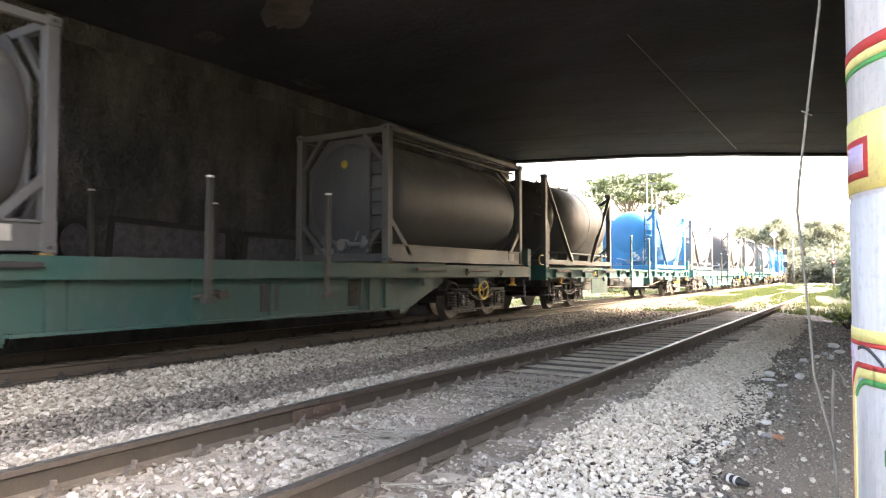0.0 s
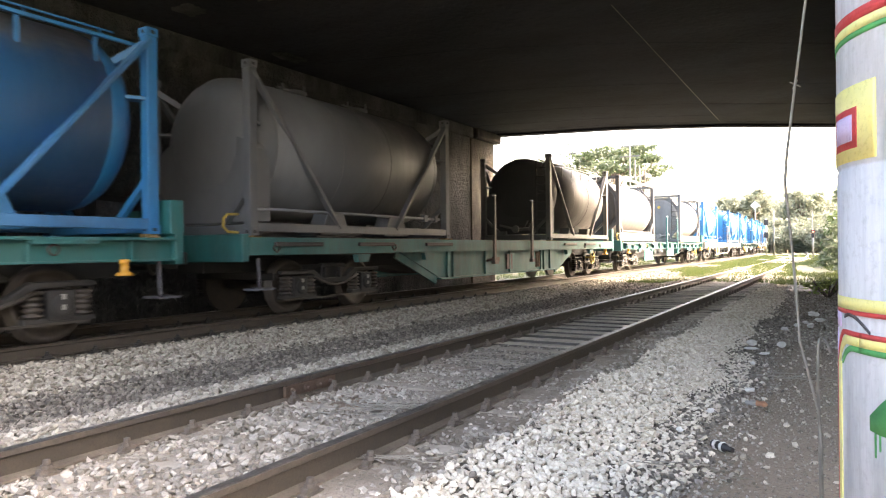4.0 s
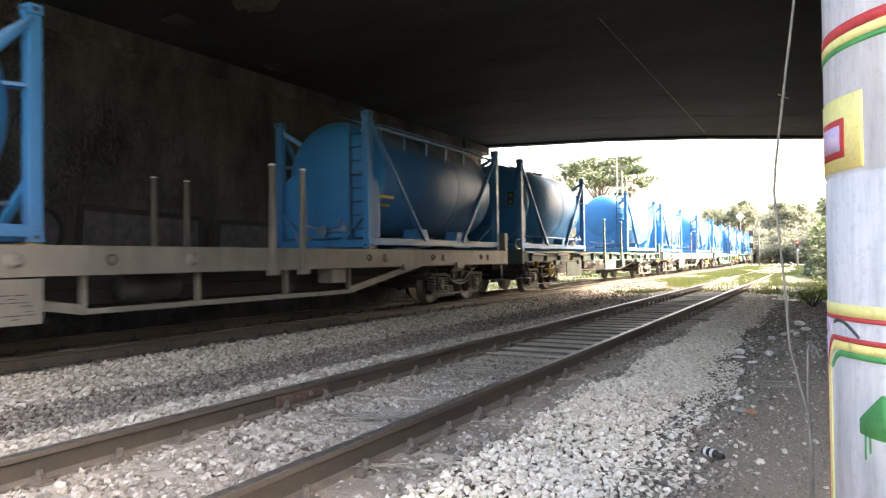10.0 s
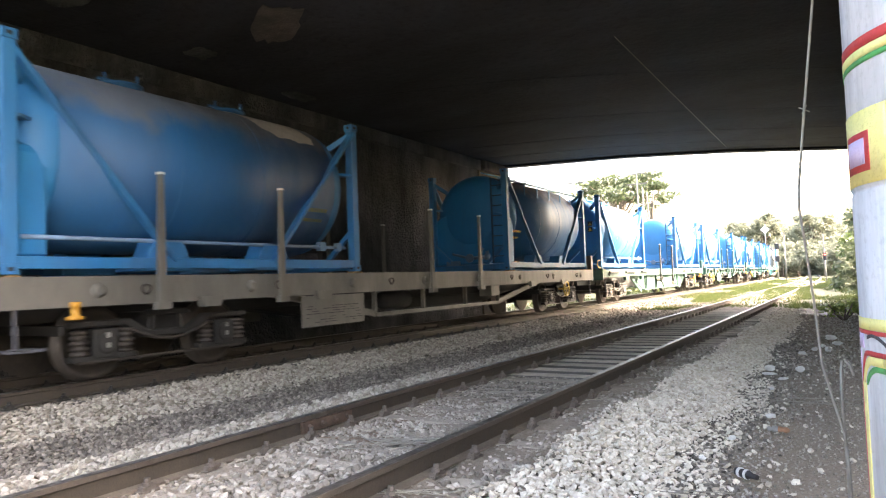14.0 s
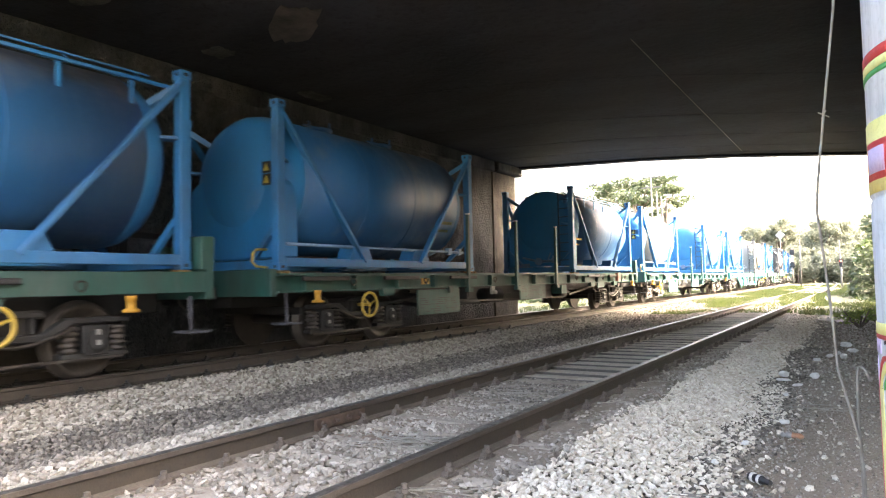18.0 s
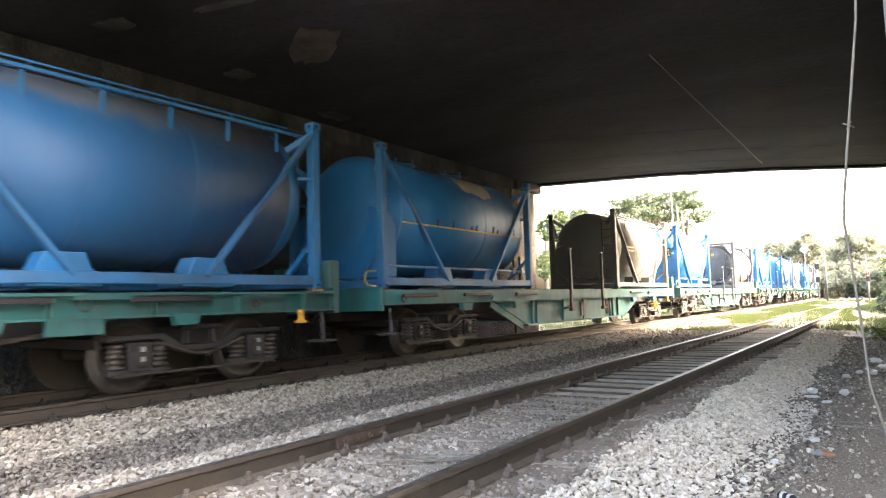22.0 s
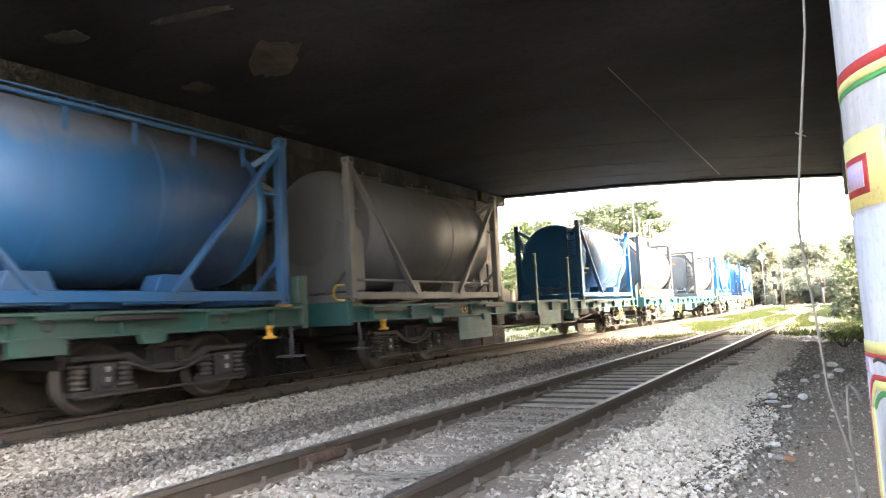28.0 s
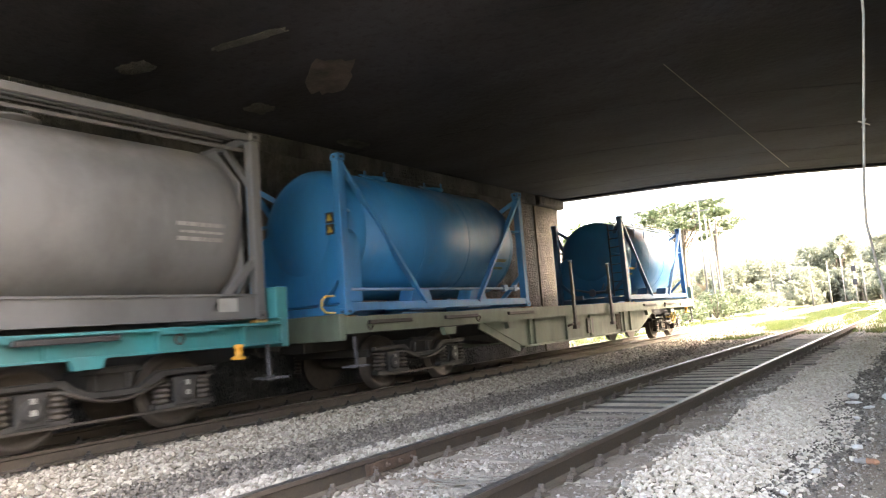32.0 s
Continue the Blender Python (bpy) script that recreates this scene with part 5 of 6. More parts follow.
for o, i in ((blob(4.55, 1.55, 0.62, 0.66), blob(4.55, 1.52, 0.52, 0.56)), (blob(3.2, 1.5, 0.6, 0.68), blob(3.2, 1.47, 0.5, 0.58)), ([(5.25, 1.0), (6.35, 1.0), (6.35, 1.95), (6.1, 2.12), (5.9, 2.28), (5.7, 2.14), (5.25, 2.02)], [(5.75, 1.05), (6.25, 1.05), (6.25, 1.95), (6.05, 2.05), (5.9, 2.16), (5.75, 2.04), (5.42, 1.95), (5.72, 1.72)]), (blob(6.55, 1.62, 0.36, 0.42), blob(6.55, 1.62, 0.27, 0.33)), ([(7.05, 1.0), (9.95, 1.0), (9.95, 2.04), (7.15, 2.14)], [(7.2, 1.0), (9.8, 1.0), (9.8, 1.94), (7.28, 2.02)]), ([(10.2, 0.9), (13.2, 0.9), (13.0, 2.0), (10.3, 2.0)], [(10.35, 0.9), (13.0, 0.9), (12.85, 1.88), (10.45, 1.9)])):
    solid("outline", lambda m: m.prism(o, -0.002, 0.004), BLACKP, graffiti)
    solid("fill", lambda m: m.prism(i, 0.0, 0.008), GREYFILL, graffiti)


# ---------------------------------------------------------------- vegetation and distance
def leaf_cloud(m, rng, centre, rad, count, size):
    c = Vector(centre)
    for _ in range(count):
        d = Vector((rng.gauss(0, 1), rng.gauss(0, 1), rng.gauss(0, 1))).normalized()
        q = c + Vector((d.x * rad[0], d.y * rad[1], d.z * rad[2])) * rng.uniform(0.45, 1.0)
        u = Vector((rng.gauss(0, 1), rng.gauss(0, 1), rng.gauss(0, 0.6))).normalized()
        w = u.orthogonal().normalized() * size * rng.uniform(0.35, 0.6)
        u = u * size * rng.uniform(0.7, 1.3)
        k = len(m.v)
        m.v += [tuple(q - u), tuple(q + w), tuple(q + u), tuple(q - w)]
        m.face([k, k + 1, k + 2, k + 3])


def tree(x, y, base, top, spread, seed, mat, leaf=0.35, count=110, clumps=16, flat=0.35, bare=0.5, label="broad green tree beside the line", puff=1.0):
    rng = random.Random(seed)
    root = thing("tree", label, "tree", "trees beside the line", pose(x, y, base))
    h = top - base
    tips = []

    def wood(m):
        m.lathe((0, 0, -0.3), (0.02, 0.01, 1), [(0, 0.035 * h), (h * 0.25, 0.024 * h), (h * bare, 0.018 * h), (h * 0.8, 0.006 * h)], 8)
        for i in range(clumps):
            g, up = rng.uniform(0, 2 * math.pi), rng.uniform(bare * 0.9, 0.95)
            r = spread * math.sqrt(rng.uniform(0.05, 1.0)) * (1.15 - 0.5 * max(0, (up - 0.7) / 0.3))
            tip = Vector((r * math.cos(g), r * math.sin(g), h * up))
            start = Vector((0, 0, h * (bare * 0.6 + 0.3 * rng.random())))
            mid = start.lerp(tip, 0.55) + Vector((0, 0, 0.06 * h))
            m.tube(start, mid, 0.0045 * h, 5), m.tube(mid, tip, 0.0025 * h, 5)
            tips.append(tip)

    solid("trunk", wood, BARK, root)

    def crown(m):
        for tip in tips:
            s = spread * puff * rng.uniform(0.2, 0.36)
            leaf_cloud(m, rng, tip, (s, s, s * flat * 1.6), count, leaf)

    solid("crown", crown, mat, root)
    return root


tree(-22.0, 75, -0.2, 12.6, 5.4, 11, LEAFPALE, 0.3, 85, 34, 0.16, 0.78, "tall spreading tree with a feathery green crown")
tree(-17.8, 72, -0.2, 11.2, 2.2, 12, LEAFPALE, 0.26, 60, 12, 0.2, 0.78, "slender tree with thin foliage")
tree(-28.5, 78, -0.2, 11.0, 4.2, 13, LEAFPALE, 0.34, 100, 16, 0.4, 0.4)
tree(-33.0, 70, -0.2, 12.5, 5.0, 14, LEAF, 0.4, 110, 16, 0.5, 0.35)
tree(-25.0, 60, -0.2, 9.0, 3.0, 15, LEAFPALE, 0.3, 100, 14, 0.5, 0.3)
rt = random.Random(21)
for i in range(30):
    x = -34 + 2.0 * i + rt.uniform(-0.8, 0.8)
    y = 136 + rt.uniform(-8, 16)
    top = (6.5 if x < -19 else 8.2) + rt.uniform(-0.7, 1.6)
    tree(x, y, -0.5, top, rt.uniform(3.2, 4.4), 30 + i, LEAFHAZED, 0.3, 170, 38, 0.5, 0.04, "hazy green tree in the distant tree line", 1.5)
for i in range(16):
    tree(-19 + 1.75 * i + rt.uniform(-0.5, 0.5), 118 + rt.uniform(-3, 4), -0.5, rt.uniform(3.6, 6.0), rt.uniform(1.9, 2.6), 210 + i, LEAFHAZED, 0.28, 150, 20, 0.55, 0.03, "low bushy tree at the foot of the tree line", 1.5)
tree(-12.6, 130, -0.5, 11.2, 2.8, 66, LEAFHAZED, 0.36, 70, 22, 0.3, 0.7, "taller tree standing out of the distant tree line")
tree(-5.2, 128, -0.5, 10.4, 3.2, 67, LEAFHAZED, 0.36, 80, 24, 0.4, 0.55, "taller tree standing out of the distant tree line")
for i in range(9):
    tree(-17 - 3.0 * i, 100 + rt.uniform(-6, 18), -0.4, rt.uniform(3.5, 6.0), rt.uniform(2.4, 3.6), 70 + i, LEAFHAZED, 0.4, 80, 16, 0.8, 0.1, "low bushy tree behind the line")
for i in range(10):
    tree(1.9 + 0.25 * i + rt.uniform(-0.4, 0.4), 46 + 7.0 * i, -0.4, rt.uniform(4.2, 5.2) + 0.3 * i, rt.uniform(1.8, 2.3), 180 + i, LEAFPALE, 0.2, 150, 26, 0.8, 0.06, "bushy young tree on the bank beside the track")


def bush(x, y, r, h, seed, mat, leaf=0.12, count=500, label="leafy green bush beside the track"):
    rng = random.Random(seed)
    root = thing("bush", label, "bush", "bushes beside the line", pose(x, y, -0.3))
    solid("stem", lambda m: [m.tube((0, 0, 0), (rng.uniform(-r, r) * 0.6, rng.uniform(-r, r) * 0.6, h * rng.uniform(0.5, 0.9)), 0.02, 5) for _ in range(9)], BARK, root)

    def leaves(m):
        for _ in range(9):
            c = (rng.uniform(-r, r) * 0.7, rng.uniform(-r, r) * 0.7, h * rng.uniform(0.25, 0.8))
            leaf_cloud(m, rng, c, (r * 0.45, r * 0.45, h * 0.25), count // 9, leaf)

    solid("foliage", leaves, mat, root)


rb = random.Random(8)
for i in range(16):
    y = 34 + 3.4 * i
    bush(-14.2 - rb.uniform(0, 2.5) - 0.05 * i, y, rb.uniform(1.2, 2.0), rb.uniform(1.2, 2.6), 100 + i, LEAFPALE, 0.16, 700)
for i in range(12):
    bush(-15.5 - rb.uniform(0, 5) - 0.06 * i, 84 + 4.6 * i, rb.uniform(1.6, 2.6), rb.uniform(1.4, 2.6), 160 + i, LEAFHAZED, 0.24, 500, "low bush on the grassy bank")
for i in range(14):
    bush((1.2 if i < 2 else 0.35) + rb.uniform(0, 1.1) + 0.02 * i, 24.5 + 2.4 * i, rb.uniform(1.1, 1.5), rb.uniform(2.2, 2.8) + 0.07 * i, 130 + i, LEAFPALE if i % 3 else LEAF, 0.13, 1100)
for i in range(5):
    bush(-0.25 + 0.4 * i, 19.5 + 1.6 * (i % 3), 0.7, 0.55, 150 + i, WEEDS, 0.06, 260, "low green weeds at the foot of the bank")


def pole(x, y, h, lean=0.0, arms=0, label="slim concrete line-side pole"):
    root = thing("line_pole", label, "pole", "poles along the line", pose(x, y, -0.3, 0, lean, 0))
    solid("shaft", lambda m: m.lathe((0, 0, 0), (0, 0, 1), [(0, 0.1), (h, 0.06)], 8), POST, root)
    for i in range(arms):
        solid("cross_arm", lambda m: m.beam((-0.9, 0, h - 0.3 - 0.9 * i), (0.9, 0, h - 0.3 - 0.9 * i), 0.08, 0.1), POST, root)


pole(-15.9, 60, 10.6, 0, 2), pole(-15.3, 60, 9.0, -1.0), pole(-14.9, 60.5, 8.6, -2.0), pole(-24.1, 60, 12.2, 0, 1), pole(-22.4, 62, 11.6, 0, 2)
pole(-12.0, 90, 5.4), pole(-10.1, 90, 5.2), pole(-6.5, 88, 5.5), pole(-19.8, 110, 7.0), pole(-17.6, 112, 7.5), pole(-3.0, 105, 6.0)

signal = thing("railway_signal", "slim colour-light signal post with dark heads", "signal", m=pose(-7.9, 95, -0.2))
solid("post", lambda m: m.tube((0, 0, 0), (0, 0, 4.6), 0.07, 8), POLE, signal)
for z in (2.2, 3.8):
    solid("head", lambda m: m.box((-0.25, -0.15, z), (0.25, 0.1, z + 0.7)), BLACKP, signal, bevel=0.03)

board = thing("diamond_board", "white diamond-shaped line-side marker on a slim post", "sign", m=pose(-10.6, 110, -0.3))
solid("post", lambda m: m.tube((0, 0.06, 0), (0, 0.06, 7.0), 0.05, 8), POLE, board)
solid("plate", lambda m: m.beam((0, 0, 6.85), (0, 0, 7.75), 0.9, 0.04, 0, (0, 1, 0)), WHITEP, board, m=pose(0, 0, 7.3) @ pose(0, 0, 0, 0, 45, 0) @ pose(0, 0, -7.3))
signal_two = thing("railway_signal", "slim colour-light signal post with a red light", "signal", m=pose(-1.95, 70, -0.2))
solid("post", lambda m: m.tube((0, 0, 0), (0, 0, 2.6), 0.06, 8), POLE, signal_two)
solid("head", lambda m: m.box((-0.13, -0.12, 1.9), (0.13, 0.1, 2.6)), BLACKP, signal_two, bevel=0.03)
red = bpy.data.materials.new("red_lens")
red.use_nodes = True
lens = red.node_tree.nodes["Principled BSDF"]
lens.inputs["Base Color"].default_value, lens.inputs["Emission Color"].default_value = (0.4, 0.02, 0.02, 1), (1, 0.08, 0.05, 1)
lens.inputs["Emission Strength"].default_value = 1.2
solid("lens", lambda m: m.lathe((0, -0.121, 2.42), (0, -1, 0), [(0, 0.075), (0.03, 0.06)], 12), red, signal_two)

# hanging cane and hooked stick beside the column
cane = thing("hanging_cane", "long thin pale cane standing beside the column", "cane", m=pose(0, 3.2, 0))
CANE_LINE = ((-0.02, 5.5), (-0.1, 2.6), (-0.12, 2.2), (-0.175, 1.75), (-0.21, 1.45), (-0.218, 1.33), (-0.206, 1.2), (-0.186, 0.95), (-0.176, 0.8), (-0.168, 0.655), (-0.13, 0.486), (-0.101, 0.366), (-0.092, 0.222), (-0.09, -0.25))
solid("stem", lambda m: m.pipe([(x, 0, z) for x, z in CANE_LINE], 0.0058), CANE, cane)
solid("twig", lambda m: m.tube((-0.195, 0, 1.76), (-0.155, 0, 1.735), 0.003, 5).tube((-0.185, 0, 1.73), (-0.165, 0, 1.765), 0.0025, 5), CANE, cane)
hook = thing("hooked_stick", "short pale stick with a hooked top in the dirt", "stick", m=pose(0, 3.22, 0))
HOOK_LINE = ((-0.095, -0.26), (-0.1, 0.37), (-0.104, 0.46), (-0.1, 0.64), (-0.094, 0.668), (-0.082, 0.672), (-0.066, 0.65), (-0.055, 0.61))
solid("stem", lambda m: m.pipe([(x, 0, z) for x, z in HOOK_LINE], 0.0062), CANE, hook)

wire = thing("ceiling_cable", "thin loose cable under the bridge", "cable", m=pose(-3.56, 0, 0))
solid("strand", lambda m: m.tube((0, 12.2, 5.5), (-0.02, 25.3, 5.47), 0.008, 6), CANE, wire)


# ---------------------------------------------------------------- sleepers
def b_sleeper(m):
    m.prism([(-0.12, -0.4), (0.12, -0.4), (0.1, -0.178), (-0.1, -0.178)], -1.2, 1.2)


def b_sleeper_shaded(m):
    """Sides coloured dark as if shaded, under a pale worn top."""
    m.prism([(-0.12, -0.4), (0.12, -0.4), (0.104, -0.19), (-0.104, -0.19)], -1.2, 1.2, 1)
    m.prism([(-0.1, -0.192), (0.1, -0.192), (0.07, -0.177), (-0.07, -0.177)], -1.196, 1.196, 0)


def b_chair(m):
    m.box((-0.13, -0.07, -0.178), (0.13, 0.07, -0.16))
    for s in (-1, 1):
        m.prism([(-0.05, -0.16), (0.05, -0.16), (0.04, -0.135), (-0.04, -0.135)], min(s * 0.07, s * 0.12), max(s * 0.07, s * 0.12))
        m.lathe((s * 0.1, 0, -0.137), (0, 0, 1), [(0, 0.034), (0.022, 0.033), (0.024, 0.022), (0.05, 0.02)], 6, smooth=False)


# On the near sleepers' sides this dark tone stands in for shade.
DARKCRETE = plain("dark_tone_concrete", (0.05, 0.046, 0.042), (0.11, 0.1, 0.09), 0.8, 5.0, 0.0, 0.6, 0.01, 40.0, None, 0.5)
CHAIR = plain("fastening_rust", (0.12, 0.1, 0.085), (0.07, 0.058, 0.048), 0.85, 20.0, 0.0, 0.5)
slp, chr_ = kept("sleeper", b_sleeper_shaded, (SLEEPER, DARKCRETE), 0.004), kept("rail_chair", b_chair, CHAIR)
slp_far, chr_far = kept("sleeper_dark", b_sleeper, DARKCRETE, 0.012), kept("rail_chair_dark", b_chair, GRIME)
for tx, y0, step, count, tag in ((NEAR_X, -10.42, 0.5, 174, "near"), (TRAIN_X, -10.0, 0.6, 170, "far")):
    for i in range(count):
        px, py, a = along(tx, y0 + step * i)
        rr = random.Random(1000 + i)
        sl = thing("sleeper", "weathered grey concrete sleeper in the ballast" if tag == "near" else "dark sleeper under the train", "sleeper", "sleepers of the tracks", pose(px, py, rr.uniform(-0.006, 0.002), 0, 0, math.degrees(a) + rr.uniform(-0.6, 0.6)))
        part("block", slp if tag == "near" else slp_far, sl)
        if (20 if tag == "near" else 18) <= i < (74 if tag == "near" else 44):
            for s in (-0.7525, 0.7525):
                part("rail_fastening", chr_ if tag == "near" else chr_far, sl, "", None, pose(s, 0, 0))


# ---------------------------------------------------------------- ballast
def stone_field(name, mat, zones, label, seed):
    """Crushed stones laid over zones of (x0, x1, y0, y1, size, cover): rounded angular lumps on a loose grid, with dark gaps between them."""
    g = np.random.default_rng(seed)
    p = (1 + 5 ** 0.5) / 2
    ico = np.array([(-1, p, 0), (1, p, 0), (-1, -p, 0), (1, -p, 0), (0, -1, p), (0, 1, p), (0, -1, -p), (0, 1, -p), (p, 0, -1), (p, 0, 1), (-p, 0, -1), (-p, 0, 1)], float) / math.hypot(1, p)
    tris = np.array(((0, 11, 5), (0, 5, 1), (0, 1, 7), (0, 7, 10), (0, 10, 11), (1, 5, 9), (5, 11, 4), (11, 10, 2), (10, 7, 6), (7, 1, 8), (3, 9, 4), (3, 4, 2), (3, 2, 6), (3, 6, 8), (3, 8, 9), (4, 9, 5), (2, 4, 11), (6, 2, 10), (8, 6, 7), (9, 8, 1)))
    vs, fs, k = [], [], 0
    for x0, x1, y0, y1, size, cover in zones:
        step = size * 0.86 / math.sqrt(min(cover, 1.0))
        gx, gy = np.meshgrid(np.arange(x0, x1, step), np.arange(y0, y1, step), indexing="ij")
        x, y = gx.ravel(), gy.ravel()
        x, y = x + g.uniform(-0.42, 0.42, len(x)) * step, y + g.uniform(-0.42, 0.42, len(y)) * step
        more = int(len(x) * max(cover - 1.0, 0.0))
        x, y = np.concatenate([x, g.uniform(x0, x1, more)]), np.concatenate([y, g.uniform(y0, y1, more)])
        top = np.concatenate([np.zeros(len(x) - more), np.ones(more)])
        if x1 > -2.0:
            stray = g.uniform(0, 1, len(x)) < 0.1
            x = np.where(stray, x + np.abs(g.normal(0, 0.2, len(x))), x) + 0.06 * np.sin(1.9 * y + 0.4) + 0.04 * np.sin(4.7 * y)
        elif x1 < -4.0 and x0 > -7.0:
            x = x + np.clip(g.normal(0, 0.05, len(x)), -0.12, 0.1 if x1 < -5 else 0.0)
        if x0 > -3.95 and x1 < -2.4:
            off = np.abs((y + 10.67) % 0.5 - 0.25)
            keep = (off > 0.13) | (g.uniform(0, 1, len(x)) < np.where(y < 8.0, 0.5, 0.04))
            x, y, top = x[keep], y[keep], top[keep]
        n = len(x)
        scl = size * 0.55 * g.uniform(0.65, 1.35, (n, 1, 1)) * g.uniform((0.8, 0.6, 0.35), (1.35, 1.1, 0.8), (n, 1, 3))
        q = ico[None] * g.uniform(0.6, 1.22, (n, 12, 1)) * scl
        ang = g.uniform((-0.7, -0.7, -math.pi), (0.7, 0.7, math.pi), (n, 3))
        for ax, (i, j) in enumerate(((1, 2), (0, 2), (0, 1))):
            c, s = np.cos(ang[:, ax])[:, None], np.sin(ang[:, ax])[:, None]
            a, b = q[:, :, i].copy(), q[:, :, j].copy()
            q[:, :, i], q[:, :, j] = c * a - s * b, s * a + c * b
        z = np.interp(x, HX, HZ) + g.uniform(-0.1, 0.28, n) * size + 0.35 * size * top - 0.02
        if x0 > -3.95 and x1 < -2.4:
            z = z + np.interp(y, [7.2, 9.2], [0.026, -0.075])
        elif x0 == -2.42:
            z = z + 0.032
        q += np.stack([x, y, z], -1)[:, None]
        vs.append(q.reshape(-1, 3))
        fs.append((tris[None] + (k + 12 * np.arange(n))[:, None, None]).reshape(-1, 3))
        k += 12 * n
    v, f = np.concatenate(vs), np.concatenate(fs)
    d = bpy.data.meshes.new(name)
    d.from_pydata(v, [], f)
    d.materials.append(mat)
    return tagged(new(name, d), label, "ballast", kind="stuff")


HX = [-11.6 + 0.1 * i for i in range(150)]
HZ = [height(x) for x in HX]
stone_field("fresh_ballast", LIGHTSTONE, [(-2.02, -1.15, 1.4, 6.5, 0.045, 1.6), (-1.98, -1.15, 6.5, 12, 0.047, 1.5), (-1.98, -1.2, 12, 20, 0.06, 1.2), (-1.98, -1.3, 20, 24, 0.07, 0.5), (-1.2, -0.85, 1.4, 9, 0.042, 0.6), (-0.95, 0.3, 2, 12, 0.04, 0.016), (-2.3, -1.2, -10, 1.4, 0.09, 1.1)], "pale crushed stone ballast", 1)
stone_field("shoulder_ballast", SHOULDER, [(-7.85, -6.5, 2, 10, 0.058, 1.35), (-7.85, -6.5, 10, 17, 0.064, 1.25), (-7.9, -6.5, 17, 27, 0.085, 1.1), (-5.25, -4.05, 2, 9, 0.054, 1.35), (-5.25, -4.05, 9, 16, 0.06, 1.25), (-5.2, -4.05, 16, 27, 0.085, 1.1), (-5.3, -4.05, -10, 2, 0.09, 1.1), (-7.9, -6.5, -10, 2, 0.09, 1.1)], "grey-buff crushed stone ballast beside the running line", 6)
stone_field("dark_ballast", DARKSTONE, [(-6.65, -5.15, 2, 10, 0.045, 1.3), (-6.65, -5.15, 10, 17, 0.055, 1.2), (-6.65, -5.1, 17, 27, 0.085, 1.1), (-3.9, -2.5, 6, 14, 0.042, 0.9), (-3.9, -2.5, 14, 30, 0.07, 0.7), (-10.0, -7.8, 3, 26, 0.065, 0.45), (-1.3, -0.78, 1.6, 14, 0.036, 0.45), (-6.65, -5.1, -10, 2, 0.09, 1.0), (-3.9, -2.5, -10, 1.2, 0.07, 0.9), (-10.0, -7.8, -10, 3, 0.08, 0.6), (-7.9, -4.1, 27, 45, 0.09, 0.5)], "dark dirty crushed stone ballast", 2)
stone_field("dusty_ballast", DUSTSTONE, [(-3.9, -2.5, 1.2, 4.8, 0.048, 1.2), (-3.9, -2.5, 4.8, 8.6, 0.036, 0.75), (-2.42, -1.95, 1.6, 12, 0.04, 0.3), (-1.4, 0.4, 10, 22, 0.04, 0.25), (-1.0, -0.6, 1.6, 12, 0.024, 0.2), (-0.9, 0.45, 2, 12, 0.011, 0.05), (-0.9, 0.45, 2, 12, 0.018, 0.05)], "dusty grey-brown crushed stone", 4)


def build_fines(m):
    """Dust and fines that half bury the sleepers between the rails."""
    xs, ys = [-3.95 + 0.075 * i for i in range(21)], [0.8 + 0.09 * j for j in range(150)]
    for x in xs:
        for y in ys:
            deep = 0.15 * min(1.0, max(0.0, (y - 7.4) / 2.0))
            m.v.append((x, y, -0.188 - deep + 0.03 * noise.noise(Vector((x * 2.2, y * 2.2, 1.0))) + 0.012 * noise.noise(Vector((x * 9, y * 9, 4.0)))))
    n = len(ys)
    for i in range(len(xs) - 1):
        for j in range(n - 1):
            m.face([i * n + j, (i + 1) * n + j, (i + 1) * n + j + 1, i * n + j + 1], 0, True)


def build_verge(m):
    """Brown dust over the sleeper ends outside the rail."""
    xs, ys = [-2.47 + 0.06 * i for i in range(10)], [0.8 + 0.09 * j for j in range(170)]
    k, n = len(m.v), len(ys)
    for x in xs:
        for y in ys:
            m.v.append((x, y, -0.178 - (0.09 if x > -1.95 else 0.0) - 0.02 * min(1.0, max(0.0, (y - 8) / 4)) + 0.04 * noise.noise(Vector((x * 2.6, y * 2.0, 7.0))) + 0.014 * noise.noise(Vector((x * 10, y * 10, 2.0)))))
    for i in range(len(xs) - 1):
        for j in range(n - 1):
            m.face([k + i * n + j, k + (i + 1) * n + j, k + (i + 1) * n + j + 1, k + i * n + j + 1], 0, True)


fines = Mesh()
build_fines(fines)
build_verge(fines)
tagged(new("track_dust", fines.data("track_dust", FINES)), "grey-brown dust and fines between the rails", "dust", kind="stuff")


def build_straw(m):
    rng = random.Random(5)
    for cx, cy, count, reach in ((-2.95, 4.15, 46, 0.3), (-2.3, 3.2, 8, 0.25), (-0.9, 4.2, 3, 0.4), (-0.5, 7.5, 16, 0.5), (-3.2, 6.4, 14, 0.3), (-0.3, 3.6, 14, 0.3)):
        for _ in range(count):
            x, y, g, l = cx + rng.gauss(0, reach * 0.5), cy + rng.gauss(0, reach * 0.3), rng.gauss(0.25, 0.3), rng.uniform(0.06, 0.22)
            z = (-0.15 if x < -2 else height(x) + 0.02) + rng.uniform(0, 0.02)
            m.tube((x - l * math.cos(g), y - l * math.sin(g), z), (x + l * math.cos(g), y + l * math.sin(g), z + rng.uniform(-0.01, 0.015)), 0.0035, 4)


straw = Mesh()
build_straw(straw)
